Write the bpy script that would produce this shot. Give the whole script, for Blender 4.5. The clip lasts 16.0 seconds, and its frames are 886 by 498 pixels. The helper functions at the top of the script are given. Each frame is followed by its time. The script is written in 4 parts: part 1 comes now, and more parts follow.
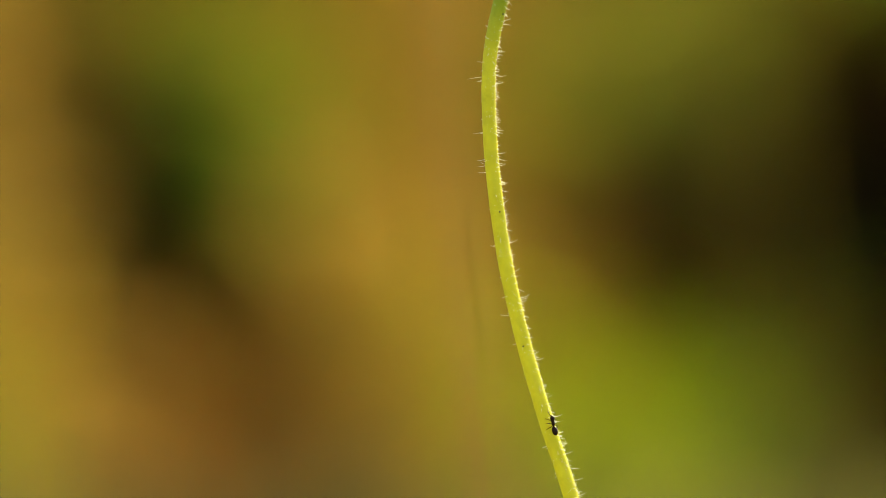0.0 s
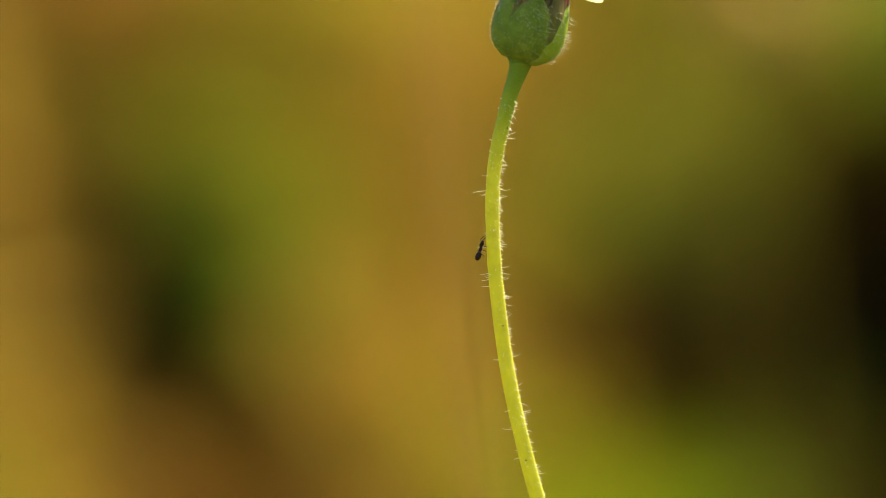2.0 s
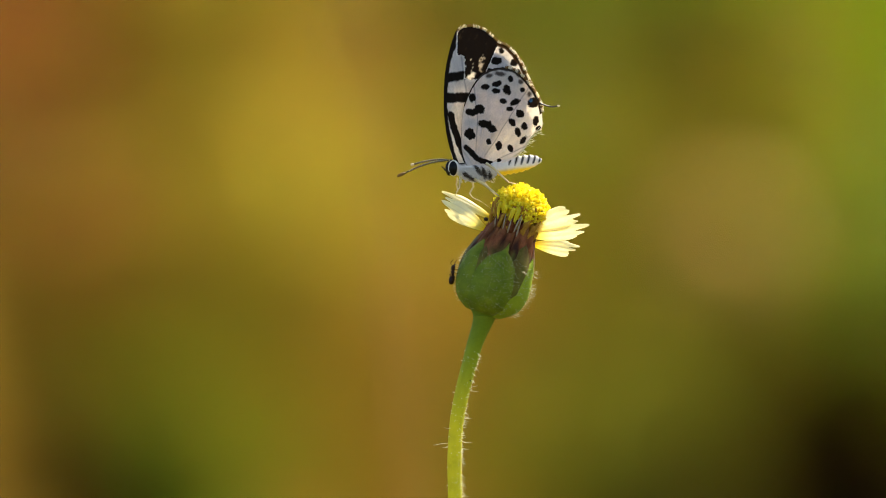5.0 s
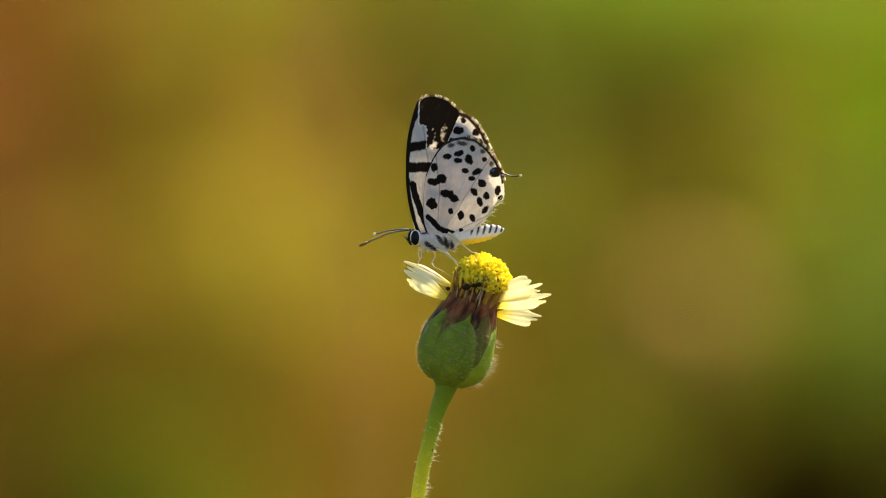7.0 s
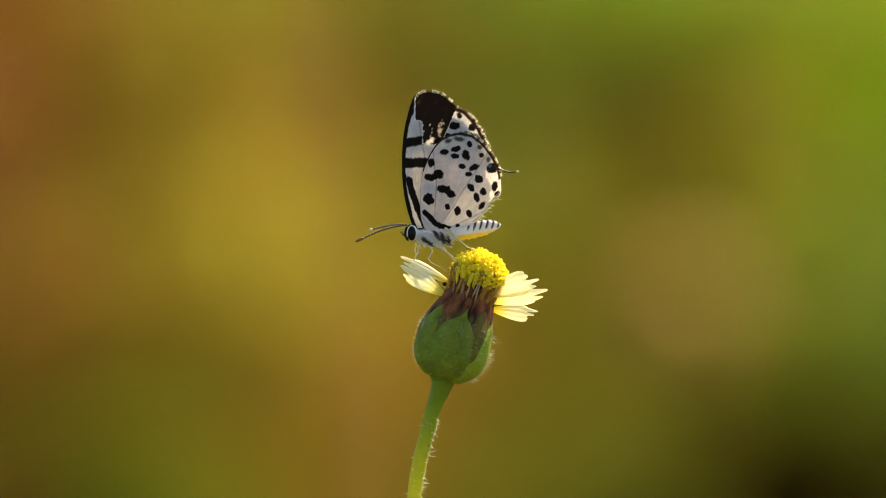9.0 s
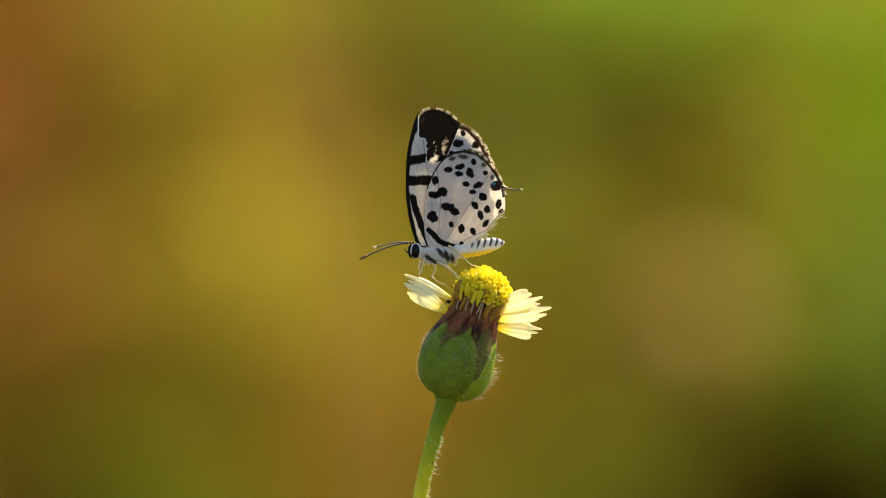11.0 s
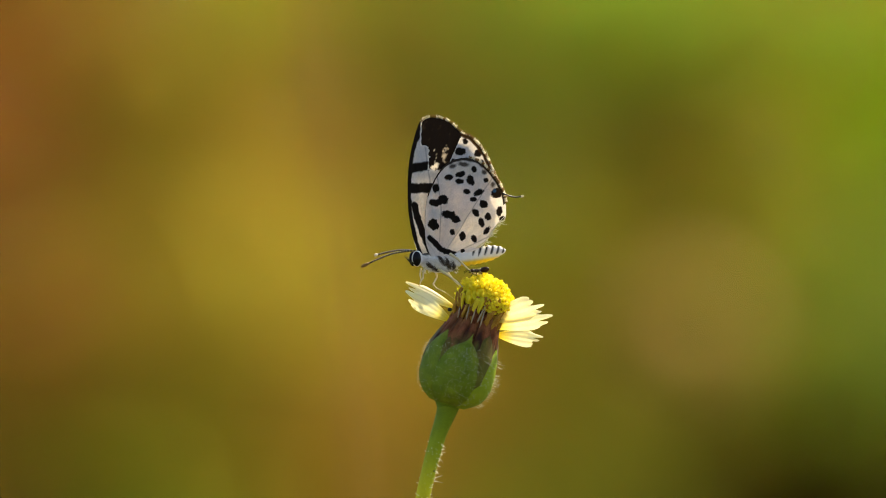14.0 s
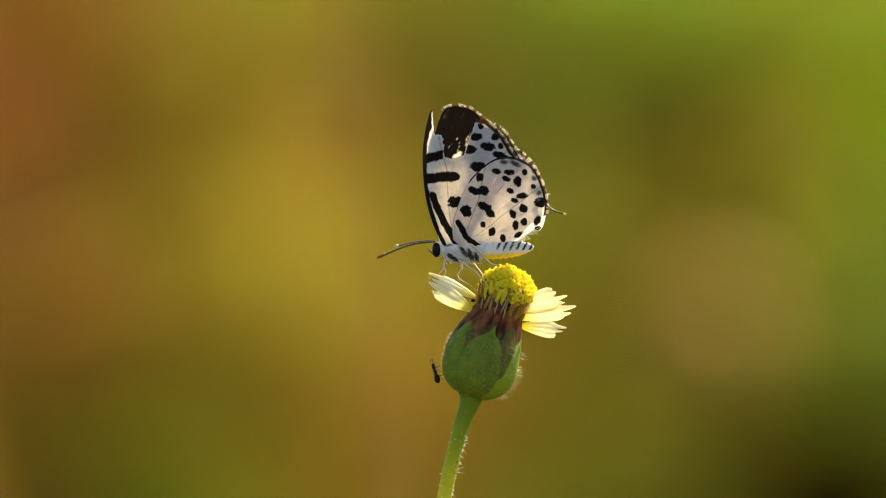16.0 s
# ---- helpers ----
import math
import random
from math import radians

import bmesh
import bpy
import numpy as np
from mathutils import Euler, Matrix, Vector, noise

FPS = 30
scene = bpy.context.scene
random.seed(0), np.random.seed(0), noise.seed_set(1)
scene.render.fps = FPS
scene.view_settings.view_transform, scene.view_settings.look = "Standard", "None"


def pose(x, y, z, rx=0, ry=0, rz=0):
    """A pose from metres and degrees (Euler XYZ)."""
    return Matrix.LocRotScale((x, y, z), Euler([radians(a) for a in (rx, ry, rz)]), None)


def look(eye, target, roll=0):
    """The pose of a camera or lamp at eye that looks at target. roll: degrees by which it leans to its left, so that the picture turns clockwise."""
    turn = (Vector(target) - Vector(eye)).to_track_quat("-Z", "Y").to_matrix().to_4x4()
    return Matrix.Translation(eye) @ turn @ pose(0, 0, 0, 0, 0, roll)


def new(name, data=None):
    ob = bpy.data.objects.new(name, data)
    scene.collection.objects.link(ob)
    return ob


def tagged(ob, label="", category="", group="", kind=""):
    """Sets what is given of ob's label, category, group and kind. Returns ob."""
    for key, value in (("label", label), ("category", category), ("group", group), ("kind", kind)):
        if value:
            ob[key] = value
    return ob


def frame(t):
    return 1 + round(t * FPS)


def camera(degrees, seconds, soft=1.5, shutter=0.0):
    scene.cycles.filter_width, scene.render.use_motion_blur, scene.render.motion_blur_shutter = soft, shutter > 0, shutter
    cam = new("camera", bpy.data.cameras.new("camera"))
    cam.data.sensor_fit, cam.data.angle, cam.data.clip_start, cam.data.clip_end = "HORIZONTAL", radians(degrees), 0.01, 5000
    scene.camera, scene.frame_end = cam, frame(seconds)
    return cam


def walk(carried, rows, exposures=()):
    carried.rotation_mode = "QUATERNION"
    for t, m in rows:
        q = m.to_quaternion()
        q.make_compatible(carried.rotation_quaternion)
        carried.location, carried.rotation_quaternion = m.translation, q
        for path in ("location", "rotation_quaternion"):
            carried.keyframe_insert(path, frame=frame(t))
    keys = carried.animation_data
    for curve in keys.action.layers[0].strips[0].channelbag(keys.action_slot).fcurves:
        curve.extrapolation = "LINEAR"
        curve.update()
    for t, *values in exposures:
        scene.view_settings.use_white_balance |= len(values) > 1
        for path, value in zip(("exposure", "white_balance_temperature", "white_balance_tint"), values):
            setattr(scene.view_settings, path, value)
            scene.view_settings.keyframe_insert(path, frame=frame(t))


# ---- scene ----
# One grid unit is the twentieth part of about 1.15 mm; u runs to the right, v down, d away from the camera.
UNIT = 0.0575e-3
AXIS = 0.26            # height of the lens over the ground
DIST = 1.033           # lens to flower


def spot(u, v, d=0.0):
    return Vector(((u - 784) * UNIT, d * UNIT, AXIS + (441 - v) * UNIT))


# ---- camera: a long lens that tilts up along the stem and then rests, held by hand ----
cam = camera(5.0, 16.0, soft=0.7)
cam.data.dof.use_dof = True
cam.data.dof.focus_distance = DIST
cam.data.dof.aperture_fstop = 15.8
EYE = Vector((0, -DIST, AXIS))
TILT = [
    (0.0, 123, -773), (0.5, 128, -702), (1.0, 136, -659), (1.5, 142, -620), (2.0, 131, -571), (2.5, 123, -519),
    (3.0, 121, -450), (3.5, 124, -361), (4.0, 95, -274), (4.5, 64, -175), (4.7, 73, -153), (5.4, 50, -85), (6.2, 22, -30),
    (6.8, 7, -5), (7.0, 0, 0), (7.5, 3, 12), (8.0, -1, 31), (8.5, -1, -3), (9.0, -6, -8), (9.5, -15, 11), (9.7, -14, 24),
    (10.4, -6, 30), (11.2, 2, 22), (11.8, 7, 26), (12.0, 32, 41), (12.5, 1, 58), (13.0, 8, 112), (13.5, -8, 70),
]
TILT += [(14.0, 3, 37), (14.5, 5, 25), (15.0, 23, 22), (15.5, 35, 22), (16.0, 44, 21)]
walk(cam, [(t, look(EYE, spot(784 - du, 441 - dv))) for t, du, dv in TILT],
     [(0.0, 2.0), (2.0, 1.95), (3.5, 1.88), (4.7, 1.74), (6.8, 1.57), (7.5, 1.55), (16.0, 1.55)])

# ---- light: afternoon sun from behind and to the side, open sky ----
SUN_HIGH, SUN_SIDE = 46.0, 42.0
world = bpy.data.worlds.new("sky")
scene.world = world
world.use_nodes = True
nt = world.node_tree
sky = nt.nodes.new("ShaderNodeTexSky")
sky.sky_type, sky.sun_disc = "NISHITA", False
sky.sun_elevation, sky.sun_rotation = radians(SUN_HIGH), radians(SUN_SIDE)
nt.links.new(sky.outputs[0], nt.nodes["Background"].inputs[0])
nt.nodes["Background"].inputs[1].default_value = 0.085
sun = new("sun", bpy.data.lights.new("sun", "SUN"))
sun.data.energy, sun.data.angle, sun.data.color = 5.0, radians(0.6), (1.0, 0.87, 0.64)
toward = Vector((math.sin(radians(SUN_SIDE)) * math.cos(radians(SUN_HIGH)),
                 math.cos(radians(SUN_SIDE)) * math.cos(radians(SUN_HIGH)), math.sin(radians(SUN_HIGH))))
sun.matrix_world = look(toward * 20, (0, 0, AXIS))


# ---- materials ----
def node(nt, kind, **values):
    n = nt.nodes.new(kind)
    for key, value in values.items():
        n.inputs[key.replace("_", " ")].default_value = value
    return n


def matter(name, low, high, rough=0.6, glow_through=0.0, grain=200.0, bump=0.0, through_tint=None, spec=0.3, attribute="", sheen=0.0):
    """A surface whose colour wanders between two tones at two scales; glow_through: share of light let through."""
    m = bpy.data.materials.new(name)
    m.use_nodes = True
    nt = m.node_tree
    out, bsdf = nt.nodes["Material Output"], nt.nodes["Principled BSDF"]
    bsdf.inputs["Roughness"].default_value = rough
    bsdf.inputs["Specular IOR Level"].default_value = spec
    bsdf.inputs["Sheen Weight"].default_value = sheen
    place = nt.nodes.new("ShaderNodeTexCoord")
    big = node(nt, "ShaderNodeTexNoise", Scale=grain, Detail=3.0)
    fine = node(nt, "ShaderNodeTexNoise", Scale=grain * 7, Detail=4.0)
    for n in (big, fine):
        nt.links.new(place.outputs["Object"], n.inputs["Vector"])
    both = nt.nodes.new("ShaderNodeMath")
    both.operation = "MULTIPLY_ADD"
    both.inputs[1].default_value = 0.45
    nt.links.new(fine.outputs["Fac"], both.inputs[0])
    half = nt.nodes.new("ShaderNodeMath")
    half.operation = "MULTIPLY"
    half.inputs[1].default_value = 0.55
    nt.links.new(big.outputs["Fac"], half.inputs[0])
    nt.links.new(half.outputs[0], both.inputs[2])
    span = nt.nodes.new("ShaderNodeMapRange")
    span.inputs["From Min"].default_value, span.inputs["From Max"].default_value = 0.33, 0.67
    nt.links.new(both.outputs[0], span.inputs["Value"])
    mix = nt.nodes.new("ShaderNodeMix")
    mix.data_type = "RGBA"
    mix.inputs[6].default_value, mix.inputs[7].default_value = (*low, 1), (*high, 1)
    nt.links.new(span.outputs[0], mix.inputs[0])
    colour = mix.outputs[2]
    if attribute:
        pigment = nt.nodes.new("ShaderNodeAttribute")
        pigment.attribute_name = attribute
        times = nt.nodes.new("ShaderNodeMix")
        times.data_type, times.blend_type = "RGBA", "MULTIPLY"
        times.inputs[0].default_value = 1.0
        nt.links.new(colour, times.inputs[6])
        nt.links.new(pigment.outputs["Color"], times.inputs[7])
        colour = times.outputs[2]
    nt.links.new(colour, bsdf.inputs["Base Color"])
    if bump:
        relief = node(nt, "ShaderNodeBump", Strength=bump, Distance=0.00005)
        nt.links.new(fine.outputs["Fac"], relief.inputs["Height"])
        nt.links.new(relief.outputs[0], bsdf.inputs["Normal"])
    if glow_through:
        thin = nt.nodes.new("ShaderNodeBsdfTranslucent")
        if through_tint:
            tint = nt.nodes.new("ShaderNodeMix")
            tint.data_type, tint.blend_type = "RGBA", "MULTIPLY"
            tint.inputs[0].default_value = 1.0
            tint.inputs[7].default_value = (*through_tint, 1)
            nt.links.new(colour, tint.inputs[6])
            nt.links.new(tint.outputs[2], thin.inputs[0])
        else:
            nt.links.new(colour, thin.inputs[0])
        share = nt.nodes.new("ShaderNodeMixShader")
        share.inputs[0].default_value = glow_through
        nt.links.new(bsdf.outputs[0], share.inputs[1])
        nt.links.new(thin.outputs[0], share.inputs[2])
        nt.links.new(share.outputs[0], out.inputs[0])
    return m


M_WING = matter("wing_scales", (0.88, 0.85, 0.84), (1.0, 0.96, 0.95), 0.7, 0.53, 900, 0.4, (1.0, 0.935, 0.72), 0.15, "pigment")
M_FRINGE = matter("wing_fringe", (0.92, 0.88, 0.78), (1.0, 0.97, 0.9), 0.6, 0.5, 900, 0, None, 0.2, "pigment")
M_FUR = matter("white_fur", (0.78, 0.75, 0.72), (0.94, 0.91, 0.87), 0.85, 0.2, 2500, 0.8, None, 0.1, "pigment", 0.3)
M_BLACK = matter("black_chitin", (0.006, 0.005, 0.004), (0.02, 0.016, 0.012), 0.4, 0, 2500, 0.2, None, 0.2)
M_EYE = matter("eye", (0.004, 0.003, 0.003), (0.006, 0.005, 0.004), 0.25, 0, 2500, 0, None, 0.12)
M_PALE = matter("pale_leg", (0.55, 0.44, 0.24), (0.78, 0.67, 0.42), 0.5, 0.2, 3000)
M_CLUB = matter("brown_club", (0.10, 0.05, 0.01), (0.25, 0.14, 0.03), 0.6, 0.1, 3000)
M_ANT = matter("ant_chitin", (0.016, 0.006, 0.002), (0.032, 0.013, 0.004), 0.26, 0, 3000, 0.1, None, 0.12)
M_STEM = matter("hairy_stem", (0.80, 0.80, 0.80), (1.0, 1.0, 1.0), 0.5, 0.45, 700, 0.3, (1.0, 0.96, 0.6), 0.15, "pigment")
M_HAIR = matter("plant_hair", (0.75, 0.72, 0.50), (0.9, 0.88, 0.7), 0.35, 0.5, 800)
M_BRACT = matter("green_bract", (0.095, 0.185, 0.008), (0.25, 0.37, 0.028), 0.65, 0.3, 1500, 0.9, (0.9, 1.0, 0.4))
M_SCALE = matter("hairy_bract", (0.6, 0.62, 0.55), (1.2, 1.18, 1.2), 0.65, 0.3, 1000, 1.0, (0.95, 1.0, 0.5), 0.2, "pigment")
# Bract green brightened in its colour to look lit from behind.
M_BRACT_LIT = matter("backlit_green_bract", (0.3, 0.42, 0.015), (0.46, 0.56, 0.04), 0.55, 0.45, 1100, 0.5, (1.0, 1.0, 0.4))
M_MAROON = matter("maroon_phyllary", (0.05, 0.014, 0.006), (0.17, 0.055, 0.02), 0.65, 0.25, 1600, 0.8, None, 0.15)
M_RUSSET = matter("russet_phyllary", (0.12, 0.030, 0.012), (0.26, 0.085, 0.03), 0.6, 0.35, 1800, 0.8, None, 0.15)
M_WITHER = matter("withered_floret", (0.32, 0.14, 0.012), (0.62, 0.36, 0.04), 0.7, 0.3, 1600, 0.4)
M_BRISTLE = matter("pappus_bristle", (0.36, 0.26, 0.16), (0.55, 0.44, 0.3), 0.6, 0.3, 1600)
M_FLORET = matter("yellow_floret", (0.94, 0.82, 0.025), (0.99, 0.93, 0.08), 0.55, 0.62, 1500, 0.3, (1.0, 0.97, 0.6))
M_CORE = matter("disc_heart", (0.72, 0.48, 0.01), (0.88, 0.72, 0.03), 0.7, 0.2, 1500, 0.4)
M_PETAL = matter("cream_petal", (0.94, 0.88, 0.58), (0.98, 0.94, 0.70), 0.55, 0.62, 700, 0.3, None, 0.2, "pigment")

M_OLIVE = matter("olive_leaf", (0.215, 0.205, 0.014), (0.35, 0.32, 0.03), 0.9, 0.62, 25, spec=0.05)
M_STRAW = matter("straw", (0.39, 0.295, 0.05), (0.52, 0.41, 0.085), 0.9, 0.62, 25, spec=0.05)
M_STALK = matter("dry_stalk", (0.40, 0.25, 0.06), (0.52, 0.35, 0.09), 0.9, 0.5, 25, spec=0.05)
M_RUST = matter("rusty_dead_leaf", (0.36, 0.18, 0.035), (0.5, 0.275, 0.055), 0.9, 0.62, 25, spec=0.05)
M_SEED = matter("pale_seed_fluff", (0.68, 0.49, 0.15), (0.80, 0.61, 0.22), 0.8, 0.6, 60, spec=0.05)
M_GRASS = matter("field_grass", (0.16, 0.17, 0.02), (0.30, 0.27, 0.05), 0.9, 0.4, 3, spec=0.05)
M_GROUND = matter("dry_soil", (0.032, 0.030, 0.010), (0.10, 0.085, 0.026), 0.95, 0, 2.2, 0, spec=0.05)


# ---- building helpers ----
def part(name, bm, material, parent=None, label="", smooth=True):
    """One mesh object out of a bmesh, under a thing or a part."""
    me = bpy.data.meshes.new(name)
    bm.to_mesh(me)
    bm.free()
    me.materials.append(material)
    if smooth:
        me.shade_smooth()
    ob = new(name, me)
    ob.parent = parent
    if label:
        ob["label"] = label
    return ob


def thing(name, m, label, category, group="", kind=""):
    ob = new(name)
    ob.empty_display_size = 0.002
    ob.matrix_world = m
    return tagged(ob, label, category, group, kind)


def spline(points, n):
    """n points spread evenly along a smooth line through the given ones."""
    pts = [np.array(p, float) for p in points]
    pts = [2 * pts[0] - pts[1]] + pts + [2 * pts[-1] - pts[-2]]
    out = []
    for i in range(1, len(pts) - 2):
        a, b, c, d = pts[i - 1:i + 3]
        for s in np.linspace(0, 1, 24, endpoint=False):
            out.append(0.5 * (2 * b + (c - a) * s + (2 * a - 5 * b + 4 * c - d) * s * s + (3 * b - a - 3 * c + d) * s ** 3))
    out.append(pts[-2])
    out = np.array(out)
    way = np.concatenate([[0], np.cumsum(np.linalg.norm(np.diff(out, axis=0), axis=1))])
    want = np.linspace(0, way[-1], n)
    return np.stack([np.interp(want, way, out[:, k]) for k in range(out.shape[1])], 1)


def tube(bm, line, radii, sides=10, closed=True):
    """A round tube along a line; radii one a point."""
    line = [Vector(p) for p in line]
    rings, side = [], None
    for i, p in enumerate(line):
        along = (line[min(i + 1, len(line) - 1)] - line[max(i - 1, 0)]).normalized()
        if side is None:
            side = along.orthogonal().normalized()
        side = (side - along * side.dot(along)).normalized()
        other = along.cross(side)
        rings.append([bm.verts.new(p + (side * math.cos(a) + other * math.sin(a)) * radii[i])
                      for a in (2 * math.pi * k / sides for k in range(sides))])
    for a, b in zip(rings, rings[1:]):
        for k in range(sides):
            bm.faces.new((a[k], a[(k + 1) % sides], b[(k + 1) % sides], b[k]))
    if closed:
        bm.faces.new(rings[0][::-1])
        bm.faces.new(rings[-1])
    return rings


def ball(bm, centre, size, turn=None, seg=16):
    m = Matrix.Translation(centre) @ (turn.to_4x4() if turn else Matrix()) @ Matrix.Diagonal((*size, 1))
    return bmesh.ops.create_uvsphere(bm, u_segments=seg, v_segments=max(6, seg * 2 // 3), radius=1, matrix=m)["verts"]


def hair(bm, root, way, length, thick, bend):
    """A tapering, bent hair."""
    line = [root + way * (length * s) + bend * (length * s * s) for s in (0, 0.35, 0.7, 1)]
    tube(bm, line, [thick, thick * 0.8, thick * 0.55, thick * 0.2], 3)


def paint(ob, colours):
    """Stores the pigment of each vertex of the mesh."""
    layer = ob.data.color_attributes.new("pigment", "FLOAT_COLOR", "POINT")
    flat = np.ones((len(ob.data.vertices), 4), np.float32)
    flat[:, :3] = colours
    layer.data.foreach_set("color", flat.ravel())


def rough(p, size, seed=0.0):
    return noise.noise(Vector((p[0] * size + seed, p[1] * size - seed, p[2] * size if len(p) > 2 else seed * 0.37)))



# ---- ground ----
def build_ground():
    bm = bmesh.new()
    bmesh.ops.create_grid(bm, x_segments=60, y_segments=60, size=1.0)
    for v in bm.verts:
        for axis in (0, 1):
            v.co[axis] = math.copysign(abs(v.co[axis]) ** 3, v.co[axis]) * 60
        v.co.z = 0.012 * rough((v.co.x, v.co.y), 1.7) if v.co.length < 12 else 0.0
    tagged(part("ground", bm, M_GROUND), "dry brown soil of a weedy field", "ground", "", "structure")


build_ground()


# ---- the weeds behind, far out of focus ----
def leaf(bm, at, along, up, length, width):
    """A pointed leaf folded along its midrib."""
    side = along.cross(up).normalized()
    lift = side.cross(along).normalized()
    pts = [(0, 0, 0), (0.45, 0.5, 0.14), (0.5, 0, 0), (0.45, -0.5, 0.14), (1, 0, -0.1)]
    v = [bm.verts.new(at + along * (a * length) + side * (b * width) + lift * (c * width)) for a, b, c in pts]
    for f in ((0, 2, 1), (0, 3, 2), (1, 2, 4), (2, 3, 4)):
        bm.faces.new([v[i] for i in f])


def any_way(r):
    while True:
        p = Vector((r.uniform(-1, 1), r.uniform(-1, 1), r.uniform(-1, 1)))
        if 0.1 < p.length < 1:
            return p.normalized()


# Kinds of weed: leaf colour, name of the leaf and what it looks like.
# Sun and shade of the stand are put into these leaf colours.
WEEDS = {
    "a": ((0.49, 0.55, 0.02), "lime_leaf", "yellow-green leafy weed in full sun"),
    "b": ((0.586, 0.436, 0.05), "golden_leaf", "yellowing weed with sunlit leaves"),
    "c": ((0.47, 0.395, 0.048), "golden_leaf", "yellowing weed with sunlit leaves"),
    "d": ((0.531, 0.338, 0.055), "tan_leaf", "tan dry weed in the sun"),
    "e": ((0.482, 0.398, 0.015), "golden_leaf", "yellowing weed with sunlit leaves"),
    "f": ((0.53, 0.275, 0.042), "rusty_leaf", "rusty brown dried weed among the grass"),
    "g": ((0.313, 0.465, 0.01), "fresh_leaf", "bright green leafy weed in the sun"),
    "h": ((0.294, 0.366, 0.069), "fresh_leaf", "bright green leafy weed in the sun"),
    "i": ((0.351, 0.263, 0.03), "straw_leaf", "straw-coloured weed withering in the sun"),
    "j": ((0.34, 0.276, 0.022), "straw_leaf", "straw-coloured weed withering in the sun"),
    "k": ((0.272, 0.338, 0.022), "fresh_leaf", "bright green leafy weed in the sun"),
    "l": ((0.236, 0.36, 0.034), "fresh_leaf", "bright green leafy weed in the sun"),
    "m": ((0.355, 0.211, 0.033), "russet_leaf", "russet dry weed in the sun"),
    "n": ((0.349, 0.165, 0.046), "rusty_leaf", "rusty brown dried weed among the grass"),
    "o": ((0.27, 0.264, 0.022), "olive_leaf", "olive green weed with broad leaves"),
    "p": ((0.288, 0.21, 0.032), "tan_leaf", "tan dry weed in the sun"),
    "q": ((0.242, 0.204, 0.023), "straw_leaf", "straw-coloured weed withering in the sun"),
    "r": ((0.266, 0.126, 0.019), "rusty_leaf", "rusty brown dried weed among the grass"),
    "s": ((0.263, 0.101, 0.021), "rusty_leaf", "rusty brown dried weed among the grass"),
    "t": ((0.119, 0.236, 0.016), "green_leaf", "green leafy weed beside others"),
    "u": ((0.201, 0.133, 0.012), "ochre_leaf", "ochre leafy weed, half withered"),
    "v": ((0.153, 0.173, 0.018), "green_shade_leaf", "green leafy weed coloured dark for shade"),
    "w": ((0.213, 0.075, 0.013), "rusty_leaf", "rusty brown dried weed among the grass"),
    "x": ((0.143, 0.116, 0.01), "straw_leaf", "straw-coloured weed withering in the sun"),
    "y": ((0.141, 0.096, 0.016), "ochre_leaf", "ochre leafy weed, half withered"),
    "z": ((0.102, 0.105, 0.015), "dull_leaf", "olive weed coloured dull for half shade"),
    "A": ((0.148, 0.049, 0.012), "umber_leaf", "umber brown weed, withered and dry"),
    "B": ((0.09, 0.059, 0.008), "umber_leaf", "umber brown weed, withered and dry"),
    # Leaf colour darkened to stand for the shaded hollows between plants.
    "C": ((0.095, 0.019, 0.006), "brown_shade_leaf", "brown weed coloured dark for the shade"),
    "D": ((0.075, 0.032, 0.006), "brown_shade_leaf", "brown weed coloured dark for the shade"),
    "E": ((0.046, 0.031, 0.005), "brown_shade_leaf", "brown weed coloured dark for the shade"),
    "F": ((0.037, 0.032, 0.006), "brown_shade_leaf", "brown weed coloured dark for the shade"),
    "G": ((0.018, 0.041, 0.003), "shaded_green_leaf", "green weed coloured dark for deep shade"),
    "H": ((0.028, 0.009, 0.002), "deep_shade_leaf", "clump of leaves coloured near black for deep shade"),
    "I": ((0.016, 0.019, 0.004), "shaded_green_leaf", "green weed coloured dark for deep shade"),
    "J": ((0.008, 0.006, 0.002), "deep_shade_leaf", "clump of leaves coloured near black for deep shade"),
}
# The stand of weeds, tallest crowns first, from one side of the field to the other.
# Dark kinds are set where the stand lies in shade.
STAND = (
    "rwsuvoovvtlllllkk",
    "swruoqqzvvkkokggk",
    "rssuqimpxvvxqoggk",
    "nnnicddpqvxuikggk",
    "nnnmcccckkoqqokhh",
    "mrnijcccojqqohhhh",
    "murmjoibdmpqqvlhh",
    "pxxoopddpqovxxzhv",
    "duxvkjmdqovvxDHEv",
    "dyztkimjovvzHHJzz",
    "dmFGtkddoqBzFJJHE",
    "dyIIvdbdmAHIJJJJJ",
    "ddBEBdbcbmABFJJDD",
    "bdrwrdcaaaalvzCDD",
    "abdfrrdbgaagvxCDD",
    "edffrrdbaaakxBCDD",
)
LEAVES = {}
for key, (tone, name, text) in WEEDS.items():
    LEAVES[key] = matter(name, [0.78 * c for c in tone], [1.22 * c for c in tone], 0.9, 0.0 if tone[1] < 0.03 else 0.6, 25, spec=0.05)


